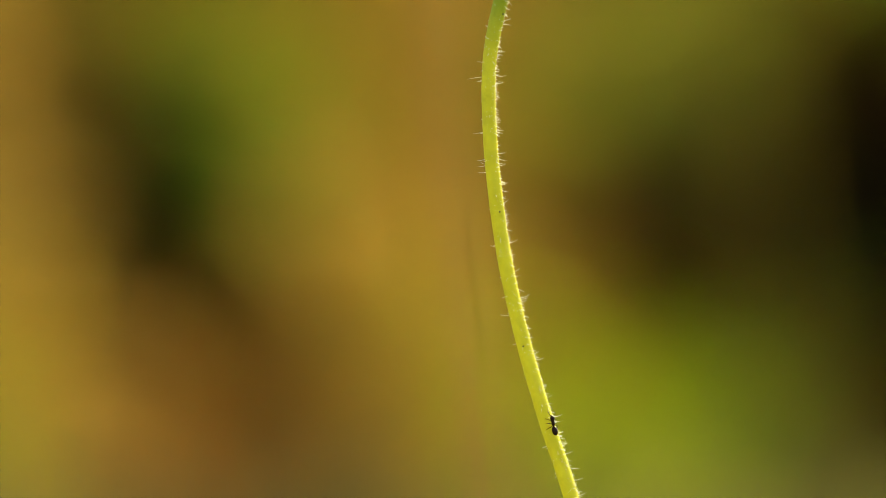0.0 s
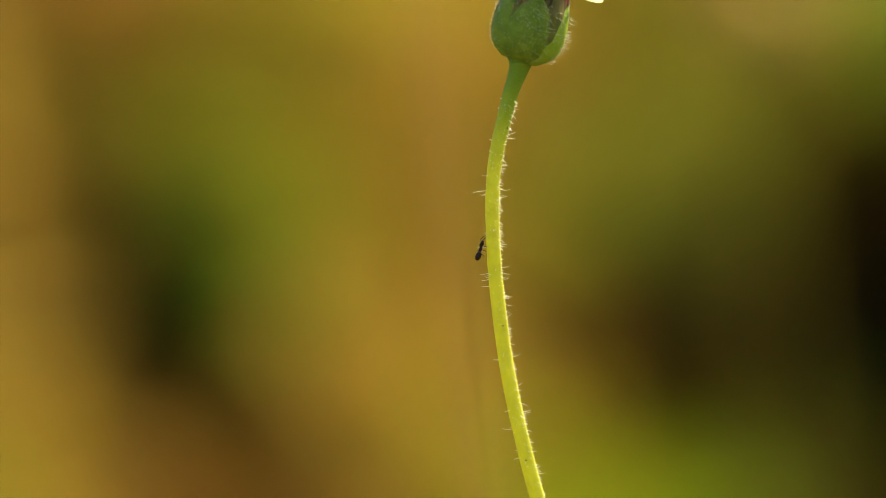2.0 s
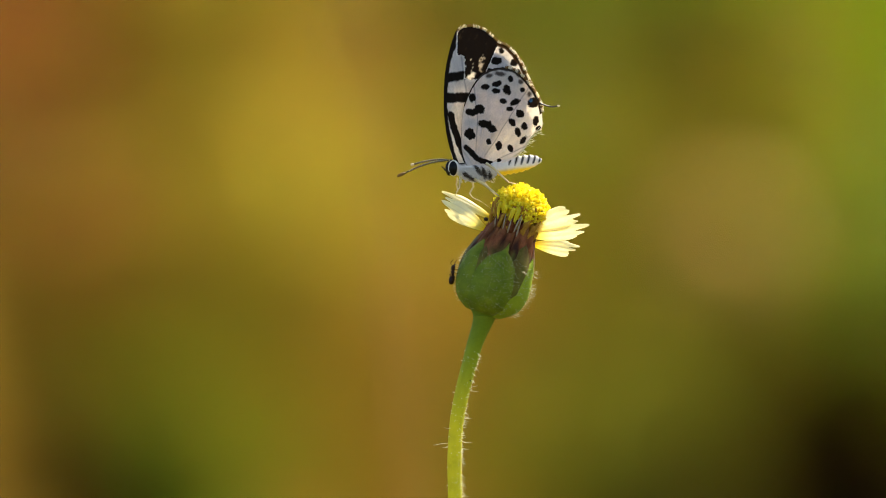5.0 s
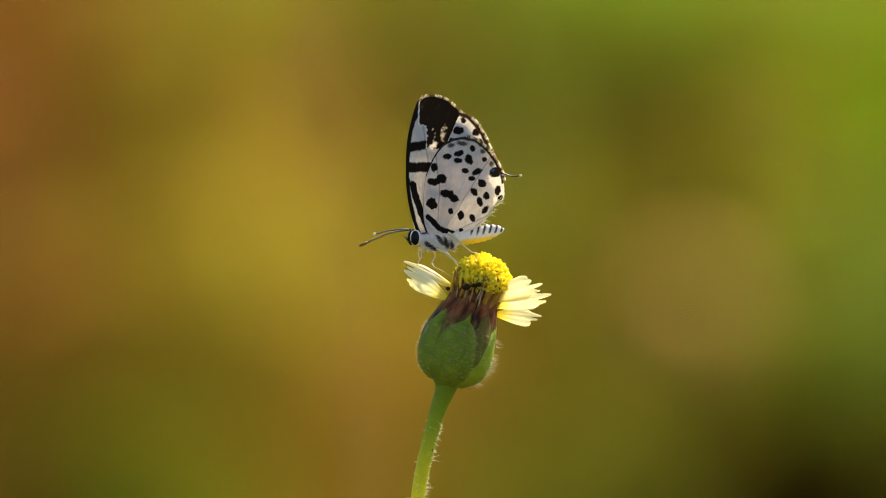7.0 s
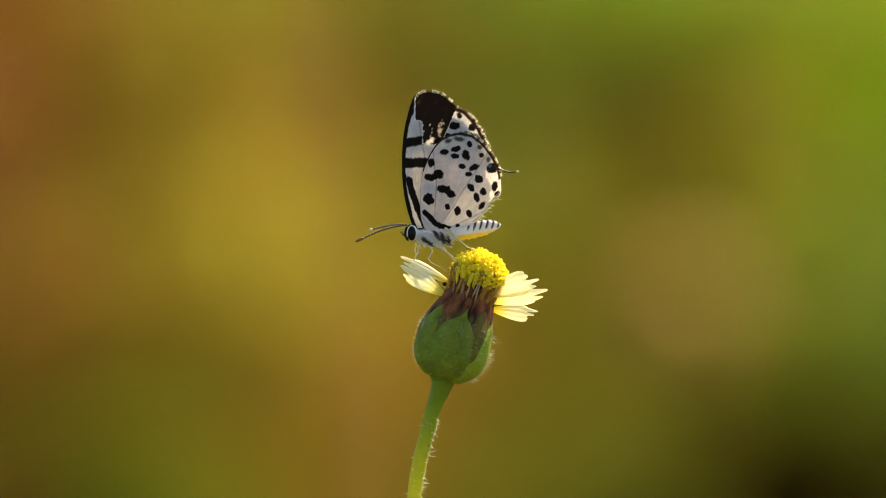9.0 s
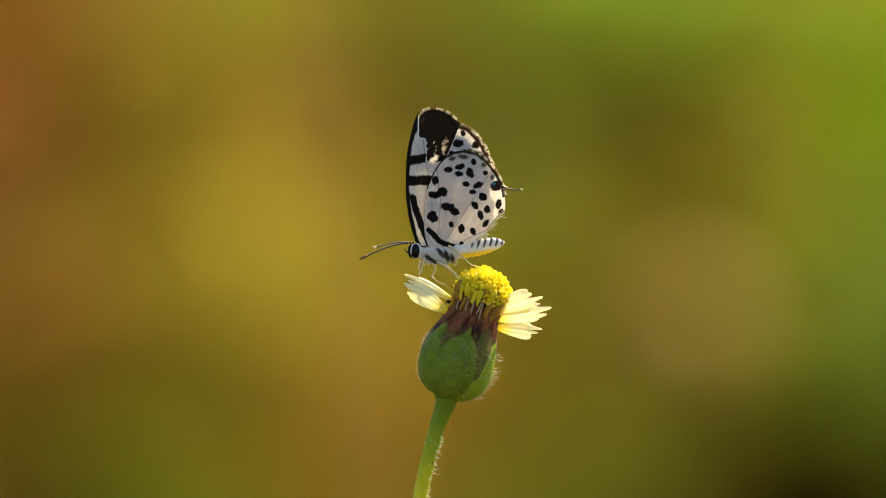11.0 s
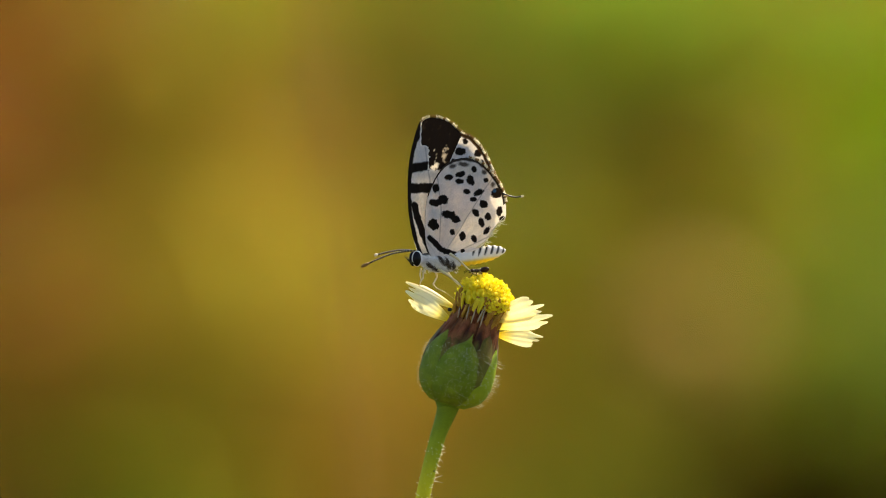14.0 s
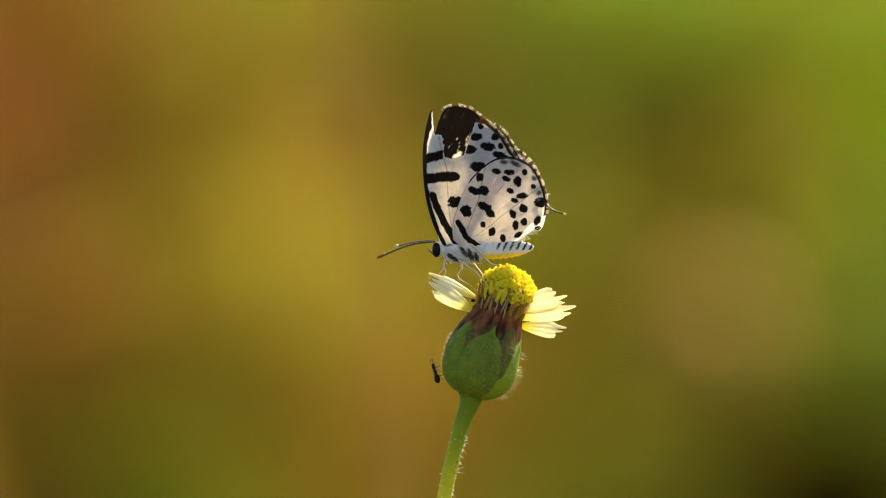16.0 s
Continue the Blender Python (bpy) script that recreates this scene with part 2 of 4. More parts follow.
def build_weed(kind, x, z, spread, depth, r):
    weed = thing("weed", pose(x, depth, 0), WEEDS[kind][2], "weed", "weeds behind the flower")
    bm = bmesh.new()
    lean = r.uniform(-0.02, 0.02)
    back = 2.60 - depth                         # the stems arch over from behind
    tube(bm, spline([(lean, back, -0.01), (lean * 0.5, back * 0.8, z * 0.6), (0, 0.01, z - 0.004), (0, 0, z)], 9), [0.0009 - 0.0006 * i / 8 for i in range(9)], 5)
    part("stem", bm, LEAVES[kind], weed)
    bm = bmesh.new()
    # kinds darkened for shade get more leaves, to close the gaps
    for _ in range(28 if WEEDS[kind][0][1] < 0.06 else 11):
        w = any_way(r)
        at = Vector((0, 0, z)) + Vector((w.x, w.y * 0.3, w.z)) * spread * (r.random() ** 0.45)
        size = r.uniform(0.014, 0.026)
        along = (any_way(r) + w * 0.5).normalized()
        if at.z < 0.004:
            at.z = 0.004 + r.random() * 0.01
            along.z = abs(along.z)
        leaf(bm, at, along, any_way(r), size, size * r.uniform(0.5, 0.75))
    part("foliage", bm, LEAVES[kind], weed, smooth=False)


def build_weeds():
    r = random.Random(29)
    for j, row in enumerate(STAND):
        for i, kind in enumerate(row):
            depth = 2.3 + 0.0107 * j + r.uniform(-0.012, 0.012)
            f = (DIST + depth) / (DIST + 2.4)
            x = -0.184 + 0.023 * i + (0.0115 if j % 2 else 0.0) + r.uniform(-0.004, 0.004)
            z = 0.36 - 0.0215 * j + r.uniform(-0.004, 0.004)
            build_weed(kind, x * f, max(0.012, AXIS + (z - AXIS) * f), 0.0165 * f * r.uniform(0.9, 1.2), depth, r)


def build_thicket():
    """The mass of herbage behind the weeds, up to the hedge that closes the view."""
    r = random.Random(3)
    for name, material, count, low, high, far, wide, size, label in (
            ("thicket", M_OLIVE, 15000, 0.0, 0.50, (3.15, 3.5), 2.0, 0.034, "thick olive herbage of the field"),
            ("dead_thicket", M_RUST, 7400, 0.0, 0.50, (3.1, 3.45), 2.0, 0.034, "dead brown stalks and leaves in the herbage"),
            ("hedge", M_OLIVE, 9000, 0.0, 0.85, (5.6, 6.6), 3.0, 0.10, "low hedge along the field")):
        bm = bmesh.new()
        for _ in range(count):
            at = Vector((r.uniform(-wide, wide), r.uniform(*far), r.uniform(low, high) + 0.01))
            along = any_way(r)
            along.z = abs(along.z)
            leaf(bm, at, along, any_way(r), size * r.uniform(0.7, 1.3), size * 0.6)
        tagged(part(name, bm, material, smooth=False), label, "herbage", "", "stuff")


def build_stalk(x, y, lean, height, thick, material, label):
    stalk = thing("grass_stalk", pose(x, y, 0), label, "grass stalk", "dry grass stalks")
    bm = bmesh.new()
    line = spline([(-lean * 0.0, 0, -0.005), (lean * 0.5, 0.004, height * 0.5), (lean, 0, height)], 12)
    tube(bm, line, [thick * (1 - 0.55 * i / 11) for i in range(12)], 7)
    part("culm", bm, material, stalk)
    bm = bmesh.new()
    at = Vector(line[-1])
    r = random.Random(int(x * 1e4))
    for k in range(22):
        leaf(bm, at - Vector((lean / height, 0, 1)).normalized() * (k * 0.0022), (Vector((r.uniform(-1, 1), r.uniform(-1, 1), 2.2))).normalized(),
             any_way(r), 0.008, 0.002)
    part("seed_spike", bm, material, stalk, smooth=False)


def build_stalks():
    for x, y, lean, height, thick in ((0.0172, 0.2, -0.0439, 0.36, 0.00022), (0.0193, 0.26, -0.0512, 0.4, 0.0003), (0.0181, 0.17, -0.0426, 0.37, 0.00022),
                                      (0.0194, 0.33, -0.0504, 0.42, 0.0003), (0.0253, 0.3, -0.0554, 0.41, 0.0003), (0.0159, 0.38, -0.0507, 0.43, 0.0003)):
        build_stalk(x, y, lean, height, thick, M_STALK, "thin light brown dry grass stalk")


def build_seed_head():
    head = thing("seed_head", pose(0.0768, 2.1, 0), "pale fluffy seed head on a thin stalk, backlit", "seed head")
    bm = bmesh.new()
    tube(bm, spline([(0.012, 0, -0.01), (0.004, 0, 0.12), (0, 0, 0.241)], 8), [0.0009] * 8, 6)
    part("stalk", bm, M_STRAW, head)
    bm = bmesh.new()
    r = random.Random(2)
    for _ in range(460):
        w = any_way(r)
        leaf(bm, Vector((0, 0, 0.2422)) + w * 0.0015, w, any_way(r), 0.0128, 0.0048)
    part("fluff", bm, M_SEED, head, smooth=False)


def build_grass():
    """Short grass over the field."""
    r = random.Random(17)
    bm = bmesh.new()
    for _ in range(30000):
        x, y = r.gauss(0, 2.6), r.uniform(-5.5, 7.5)
        if abs(x) < 0.16 and -1.3 < y < 1.3:
            continue
        h = r.uniform(0.025, 0.07)
        leaf(bm, Vector((x, y, 0.002)), Vector((r.uniform(-0.5, 0.5), r.uniform(-0.5, 0.5), 1)).normalized(), any_way(r), h, h * 0.16)
    tagged(part("grass", bm, M_GRASS, smooth=False), "short sparse grass on dry soil", "grass", "", "stuff")


build_grass()
build_weeds()
build_thicket()
build_stalks()
build_seed_head()


# ---- the flowering plant ----
HEAD_LEAN = 17.0
plant = thing("flowering_plant", Matrix.Translation((spot(1114.4, 0).x, 0, 0)), "slender hairy daisy stem with one cream and yellow flower head", "flower")
HOME = plant.matrix_world.translation.copy()

STEM_LINE = [(1114.4, 4990), (1121.5, 4300), (1100.5, 3500), (1054.5, 2700), (961.8, 2000), (870.8, 1655), (830.1, 1523), (789.7, 1373), (759.4, 1223), (742.0, 1073), (737.0, 960), (739.3, 885), (746.1, 840), (755, 800), (765, 762), (773, 732), (781, 710), (788, 691), (793, 668)]


def stem_point(v):
    """The middle of the stem at height v, and its way up."""
    i = min(range(len(STEM_PTS)), key=lambda k: abs(STEM_PTS[k][1] - v))
    i = max(1, min(len(STEM_PTS) - 2, i))
    a, b = STEM_PTS[i - 1], STEM_PTS[i + 1]
    f = (v - a[1]) / (b[1] - a[1])
    return a[0] + (b[0] - a[0]) * f, (b[0] - a[0]) / (b[1] - a[1])


STEM_PTS = spline(STEM_LINE, 260)


def stem_radius(v):
    if v < 900:
        return float(np.interp(v, [660, 675, 690, 710, 730, 760, 820, 900], [27, 22, 18.5, 15.5, 14.2, 13.5, 13, 12.5]))
    return 12.5 + 0.0016 * (v - 900)


def build_stem():
    bm = bmesh.new()
    line, radii = [], []
    for u, v in STEM_PTS:
        line.append(spot(u, v) - HOME)
        radii.append(stem_radius(v) * UNIT * (1 + 0.02 * rough((u * 0.02, v * 0.02), 1.0)))
    tube(bm, line, radii, 28)
    stem = part("stem", bm, M_STEM, plant, "yellow-green hairy stem, green below the head")
    cols = []
    for p in stem.data.vertices:
        v = 441 - (p.co.z + HOME.z - AXIS) / UNIT
        g = min(1.0, max(0.0, (v - 700) / 190))
        g = g * g * (3 - 2 * g)
        n = 1 + 0.12 * rough(p.co, 900.0)
        cols.append([(0.26 + 0.41 * g) * n, (0.355 + 0.30 * g) * n, (0.025 + 0.02 * g) * n])
    paint(stem, cols)

    r = random.Random(21)
    bm = bmesh.new()
    for _ in range(1350):                      # short hairs, closer on the sunny side
        v = r.uniform(745, 1800)
        if v > 1000 and r.random() < 0.25:
            continue
        u, slope = stem_point(v)
        a = r.gauss(0.25, 0.75) if r.random() < 0.72 else r.uniform(-math.pi, math.pi)
        out = Vector((math.cos(a), -math.sin(a), 0))
        out = (out + Vector((0, 0, out.x * slope))).normalized()
        rad = stem_radius(v) * UNIT
        root = spot(u, v) - HOME + out * rad * 0.97
        size = r.choice((2, 3, 3, 4, 5, 9)) * r.uniform(0.7, 1.2) * UNIT
        up = Vector((0, 0, r.uniform(-0.3, 0.55)))
        hair(bm, root, (out + Vector((r.uniform(-0.2, 0.2), r.uniform(-0.3, 0.3), r.uniform(-0.7, 0.1)))).normalized(), size, r.uniform(0.5, 0.8) * UNIT, up)
    for _ in range(44):                        # single long hairs that stand off
        v = r.uniform(800, 1750)
        u, slope = stem_point(v)
        a = r.gauss(0.0, 0.35) + (math.pi if r.random() < 0.2 else 0)
        out = Vector((math.cos(a), -math.sin(a), 0))
        root = spot(u, v) - HOME + out * stem_radius(v) * UNIT * 0.97
        hair(bm, root, (out + Vector((0, r.uniform(-0.2, 0.2), r.uniform(-0.5, 0.0)))).normalized(), r.uniform(11, 20) * UNIT, 0.7 * UNIT,
             Vector((0, 0, r.uniform(0.0, 0.6))))
    u, slope = stem_point(908)                 # the longest one, bent at its end
    hair(bm, spot(u - 12, 908) - HOME, Vector((-1, 0, -0.05)), 27 * UNIT, 0.8 * UNIT, Vector((0, 0, -0.1)))
    hair(bm, spot(u + 12, 905) - HOME, Vector((0.9, 0, -0.4)), 21 * UNIT, 0.8 * UNIT, Vector((0, 0, 0.35)))
    tagged(part("stem_hairs", bm, M_HAIR, stem, "fine pale hairs lit by the sun"), kind="stuff")
    for v, side in ((1147, 4), (1386, -2), (797, 9)):
        u, slope = stem_point(v)
        bm = bmesh.new()
        ball(bm, spot(u + side, v, -math.sqrt(stem_radius(v) ** 2 - side ** 2)) - HOME, [1.6 * UNIT] * 3, seg=8)
        part("speck", bm, M_BLACK, stem, "tiny dark speck")


build_stem()

# The head has a frame of its own: w along its axis, the angle phi round it from the camera's side to the sun's side.
HEAD_AT = spot(790, 674)
AX = Vector((math.sin(radians(HEAD_LEAN)), 0, math.cos(radians(HEAD_LEAN))))
PERP = Vector((AX.z, 0, -AX.x))


def head_point(w, r, phi):
    p = radians(phi)
    return HEAD_AT - HOME + (AX * w + PERP * (r * math.sin(p) + max(0.0, min(8.0, (w - 95) * 0.11))) + Vector((0, -r * math.cos(p), 0))) * UNIT


def girth(w):
    return float(np.interp(w, [-8, 0, 8, 20, 40, 65, 95, 125, 150, 175, 190], [20, 32, 44, 53, 60, 61.5, 59, 51, 44, 40, 36]))


def bract(name, phi, w0, w1, half, lift, material, parent, label="", tip=0.35, curl=0.0, thick=2.4, crease=3.0, drift=0.0, power=1.6, tone=None, nub=0.0):
    """A pointed scale that wraps round the head from w0 to w1, half as wide as half degrees."""
    bm = bmesh.new()
    nu, nw = 14, 22
    grid, cols = {}, []
    for side in (0, 1):
        for j in range(nw + 1):
            s = j / nw
            w = w0 + (w1 - w0) * s
            e = min(1.0, s / 0.9) if nub else s
            width = half * min(1.0, 0.92 + 0.3 * s) * (1.0 if e < 1 - tip else (1 - min(0.9999, (e - 1 + tip) / tip) ** power) ** (1 / power))
            if nub and s > 0.75:                # a small blunt tip on broad shoulders
                width = max(width, nub * (1 - min(0.9999, (s - 0.75) / 0.25) ** 3) ** 0.5)
            for i in range(nu + 1):
                q = -1 + 2 * i / nu
                edge = (1 - q * q)
                r = girth(w) + lift + crease * edge + curl * s ** 3 + 1.5 * rough((q * 2, s * 3, phi), 1.3) - (0 if side == 0 else thick * (0.3 + 0.7 * edge))
                ww = w - 9 * q * q * s * (w1 - w0) / 110
                grid[side, i, j] = bm.verts.new(head_point(ww, r, phi + q * width + drift * s * s))
                if tone:
                    cols.append(tone(w, s, q, phi))
    for j in range(nw):
        for i in range(nu):
            a = [grid[0, i, j], grid[0, i + 1, j], grid[0, i + 1, j + 1], grid[0, i, j + 1]]
            bm.faces.new(a)
            bm.faces.new([grid[1, i, j], grid[1, i, j + 1], grid[1, i + 1, j + 1], grid[1, i + 1, j]])
    rim = [(i, 0) for i in range(nu)] + [(nu, j) for j in range(nw)] + [(i, nw) for i in range(nu, 0, -1)] + [(0, j) for j in range(nw, 0, -1)]
    for k, (i, j) in enumerate(rim):
        m, n = rim[(k + 1) % len(rim)]
        bm.faces.new([grid[0, i, j], grid[1, i, j], grid[1, m, n], grid[0, m, n]])
    ob = part(name, bm, material, parent, label)
    if tone:
        paint(ob, cols)
    return ob


def mixed(a, b, f):
    f = max(0.0, min(1.0, f))
    return [p + (q - p) * f for p, q in zip(a, b)]


def leafy(w, s, q, phi):
    """Green, flushed brown along the upper edges."""
    n = rough((phi + q * 2, s * 5, 0.3), 1.0)
    base = mixed([0.135, 0.205, 0.010], [0.24, 0.315, 0.022], 0.5 + 0.8 * n + 0.3 * (1 - q * q))
    return mixed(base, [0.24, 0.13, 0.06], (s - 0.62) * 1.9 * abs(q) ** 1.5 + 0.25 * n * s)


def papery(w, s, q, phi):
    """Dull green below, maroon above, blotched with rose and dark brown, fading to a pale brown tip."""
    across = phi + 12 * q
    n = rough((phi + q, w * 0.05, 1.7), 1.4)
    blotch = rough((across * 0.05, w * 0.045, 3.3), 1.0) + 0.5 * rough((across * 0.13, w * 0.09, 7.7), 1.0)
    base = mixed([0.12, 0.13, 0.02], [0.19, 0.050, 0.016], (w - 98 + 18 * n) / 30)
    base = mixed(base, [0.37, 0.125, 0.05], 1.6 * blotch)
    base = mixed(base, [0.05, 0.016, 0.007], -1.9 * blotch)
    return mixed(base, [0.36, 0.17, 0.06], (w - 132 + 30 * n) / 60)


def dusky(w, s, q, phi):
    """Olive, turning brown towards the tip."""
    n = rough((phi + q * 2, s * 4, 2.1), 1.2)
    base = mixed([0.13, 0.135, 0.016], [0.20, 0.19, 0.028], 0.5 + 0.9 * n)
    return mixed(base, [0.19, 0.09, 0.035], (s - 0.6) * 1.6 + 0.5 * n)


def petal(base, tip, width, face, lobes, bow, label, parent, seed):
    """A ray petal from base to tip, three-lobed at its end; face: the way its upper side looks."""
    base, tip = spot(*base) - HOME, spot(*tip) - HOME
    along = tip - base
    length = along.length
    along.normalize()
    face = Vector(face)
    face = (face - along * face.dot(along)).normalized()
    side = along.cross(face)
    bm = bmesh.new()
    nu, nl = 30, 34
    grid, cols = {}, []
    for layer in (0, 1):
        for j in range(nl + 1):
            s = j / nl
            half = width * UNIT * 0.5 * (0.30 + 0.70 * math.sin(min(1.0, s * 1.45) * math.pi / 2) ** 0.9) * (1 - 0.22 * max(0, s - 0.72) / 0.28)
            for i in range(nu + 1):
                q = -1 + 2 * i / nu
                cut = 1 - max(0.76, max(far * (1 - min(1.0, abs(q - mid) / wide) ** 2.4) ** 0.5 for mid, wide, far in lobes))
                reach = s * length * (1 - cut * s ** 3)
                rib = 0.55 * UNIT * math.cos(q * 3.5 * math.pi) * min(1, s * 3)
                h = bow * length * math.sin(s * math.pi * 0.8) - 0.20 * half * (q * q) + rib + 1.2 * UNIT * rough((q, s * 2, seed), 1.5) * s
                if layer:
                    h -= 1.6 * UNIT
                grid[layer, i, j] = bm.verts.new(base + along * reach + side * (half * q) + face * h)
                warm = max(0.0, 1 - s / 0.38) ** 1.1
                vein = 1 - 0.13 * max(0.0, math.cos(q * 3.5 * math.pi)) ** 6
                cols.append([1.0 * vein, (1.0 - 0.12 * warm) * vein, (1.0 - 0.95 * warm) * vein])
    for j in range(nl):
        for i in range(nu):
            bm.faces.new([grid[0, i, j], grid[0, i + 1, j], grid[0, i + 1, j + 1], grid[0, i, j + 1]])
            bm.faces.new([grid[1, i, j], grid[1, i, j + 1], grid[1, i + 1, j + 1], grid[1, i + 1, j]])
    rim = [(i, 0) for i in range(nu)] + [(nu, j) for j in range(nl)] + [(i, nl) for i in range(nu, 0, -1)] + [(0, j) for j in range(nl, 0, -1)]
    for k, (i, j) in enumerate(rim):
        m, n = rim[(k + 1) % len(rim)]
        bm.faces.new([grid[0, i, j], grid[1, i, j], grid[1, m, n], grid[0, m, n]])
    ob = part("ray_petal", bm, M_PETAL, parent, label)
    paint(ob, cols)


def build_head():
    bm = bmesh.new()
    rings = []
    for w in np.linspace(-8, 186, 34):
        rings.append([bm.verts.new(head_point(w, girth(w) * 0.94 - 1, 360 * k / 40)) for k in range(40)])
    for a, b in zip(rings, rings[1:]):
        for k in range(40):
            bm.faces.new((a[k], a[(k + 1) % 40], b[(k + 1) % 40], b[k]))
    bm.faces.new(rings[0][::-1])
    bm.faces.new(rings[-1])
    head = part("flower_head", bm, M_MAROON, plant, "urn-shaped flower head of green and maroon bracts")
    bm = bmesh.new()
    rings = []
    for w in np.linspace(-14, 46, 14):
        rings.append([bm.verts.new(head_point(w, float(np.interp(w, [-14, -8], [17, 20])) if w < -8 else girth(w) * 0.94 + 0.8, 360 * k / 40)) for k in range(40)])
    for a, b in zip(rings, rings[1:]):
        for k in range(40):
            bm.faces.new((a[k], a[(k + 1) % 40], b[(k + 1) % 40], b[k]))
    part("receptacle", bm, M_BRACT, head, "green cup under the bracts")
    r = random.Random(8)
    for k in range(19):                         # inner scales, narrow and overlapping
        r.randrange(4)
        bract("inner_bract", -171 + 19 * k + r.uniform(-4, 4), 50, 160 + r.uniform(-14, 14), 12.5 + r.uniform(-2, 2), r.uniform(-0.5, 1.8), M_SCALE, head,
              "papery maroon inner bract, green below", 0.3, r.uniform(-3, 1), 1.8, 1.6, r.uniform(-5, 5), 3.0, papery)
    for phi, top, half in ((40, 134, 30), (-34, 114, 15), (-88, 128, 26), (98, 122, 26)):
        bract("middle_bract", phi, 10, top, half, 1.6, M_SCALE, head, "dull olive bract flushed with brown", 0.4, -3, power=2.4, tone=dusky, crease=4.0)
    bract("outer_bract", -3, -4, 128, 43, 2.5, M_SCALE, head, "broad hairy green bract with a small tip", 0.55, -5, drift=7, power=2.2, tone=leafy, nub=9, crease=9.0)
    bract("outer_bract", -61, -4, 122, 33, 1.0, M_SCALE, head, "green bract", 0.5, -5, drift=14, power=2.1, tone=leafy, crease=8.5)
    bract("outer_bract", -112, -4, 118, 27, 3.0, M_SCALE, head, "green bract", 0.5, -8, tone=leafy)
    bract("outer_bract", 66, -6, 112, 33, 4.0, M_BRACT_LIT, head, "green bract coloured light for the sun behind it", 0.6, -6, drift=4, power=1.9, crease=5)
    bract("outer_bract", 128, -4, 114, 34, 4.0, M_SCALE, head, "green bract", 0.5, -4, tone=leafy)
    bract("outer_bract", -160, -4, 114, 34, 4.0, M_SCALE, head, "green bract", 0.5, -4, tone=leafy)

    bm = bmesh.new()                            # hairs of the bracts
    for k in range(1560):
        phi, w = (r.uniform(-180, 180), r.uniform(-2, 98)) if k < 1200 else (r.gauss(0, 15), r.uniform(8, 104))
        if k < 1200 and r.random() < (0.62 if 60 < phi < 125 else 0.45):
            continue
        rad = girth(w) + (6.5 if k < 1200 else 10.0 * (1 - (phi / 60) ** 2))
        root, out = head_point(w, rad, phi), head_point(w, rad + 10, phi) - head_point(w, rad, phi)
        out.normalize()
        size = r.uniform(3, 7) if phi < 60 or phi > 125 else r.uniform(8, 17)
        hair(bm, root, (out + any_way(r) * 0.5 + Vector((0.2, 0, -0.3))).normalized(), size * UNIT, 0.28 * UNIT, Vector((0, 0, r.uniform(-0.1, 0.5))))
    tagged(part("bract_hairs", bm, M_HAIR, head, "fine pale hairs on the bracts"), kind="stuff")

    # disc of florets
    bm = bmesh.new()
    rings = []
    for k in range(12):
        a = math.pi / 2 * k / 11.5
        rings.append([bm.verts.new(HEAD_AT - HOME + (AX * (172 + 42 * math.sin(a)) + PERP * (9 + 41 * math.cos(a) * math.sin(p)) + Vector((0, 42 * math.cos(a) * math.cos(p), 0))) * UNIT)
                      for p in (2 * math.pi * q / 40 for q in range(40))])
    for a, b in zip(rings, rings[1:]):
        for k in range(40):
            bm.faces.new((a[k], a[(k + 1) % 40], b[(k + 1) % 40], b[k]))
    bm.faces.new(rings[-1])
    part("disc", bm, M_CORE, head, "orange-yellow heart of the disc")
    floret = floret_mesh()
    n = 0
    for k in range(140):
        f = (k + 0.5) / 140
        tilt = math.acos(1 - f * 1.22)
        phi = k * 137.508
        dome = Vector((math.sin(tilt) * math.sin(radians(phi)), -math.sin(tilt) * math.cos(radians(phi)), math.cos(tilt)))
        if dome.z < 0.02 and -62 < ((phi + 180) % 360 - 180) < 8 and abs(dome.x) < 0.9:
            continue                            # this side has withered
        out = (PERP * dome.x + Vector((0, dome.y, 0)) + AX * (dome.z * 1.0 + 0.12)).normalized()
        at = HEAD_AT - HOME + (AX * (188 + 42 * dome.z) + PERP * (9 + 47 * dome.x) + Vector((0, 46 * dome.y, 0))) * UNIT - out * 21 * UNIT
        ob = new("floret", floret)
        ob.parent = head
        turn = out.to_track_quat("Z", "Y").to_matrix().to_4x4() @ pose(r.uniform(-0, 0), 0, 0, r.uniform(-9, 9), r.uniform(-9, 9), r.uniform(0, 360))
        ob.matrix_basis = Matrix.Translation(at) @ turn @ Matrix.Scale(r.uniform(1.0, 1.3), 4)
    for k in range(24):                         # long outer florets that droop below the dome
        phi = -86 + 7.8 * k + r.uniform(-7, 7)
        bm = bmesh.new()
        a, b = head_point(166 + r.uniform(-9, 12), 41, phi + r.uniform(-5, 5)), head_point(196 + r.uniform(-6, 6), 48 + r.uniform(-2, 3), phi)
        line = spline([a, (a + b) / 2 + (b - head_point(196, 40, phi)) * 0.3, b], 7)
        wide = r.uniform(3.0, 4.4) * UNIT
        tube(bm, line, [wide * q for q in (0.5, 0.7, 0.8, 0.9, 1.0, 1.15, 0.8)], 8)
        part("outer_floret", bm, (M_CORE, M_WITHER, M_FLORET)[r.randrange(3)], head, "long golden floret")
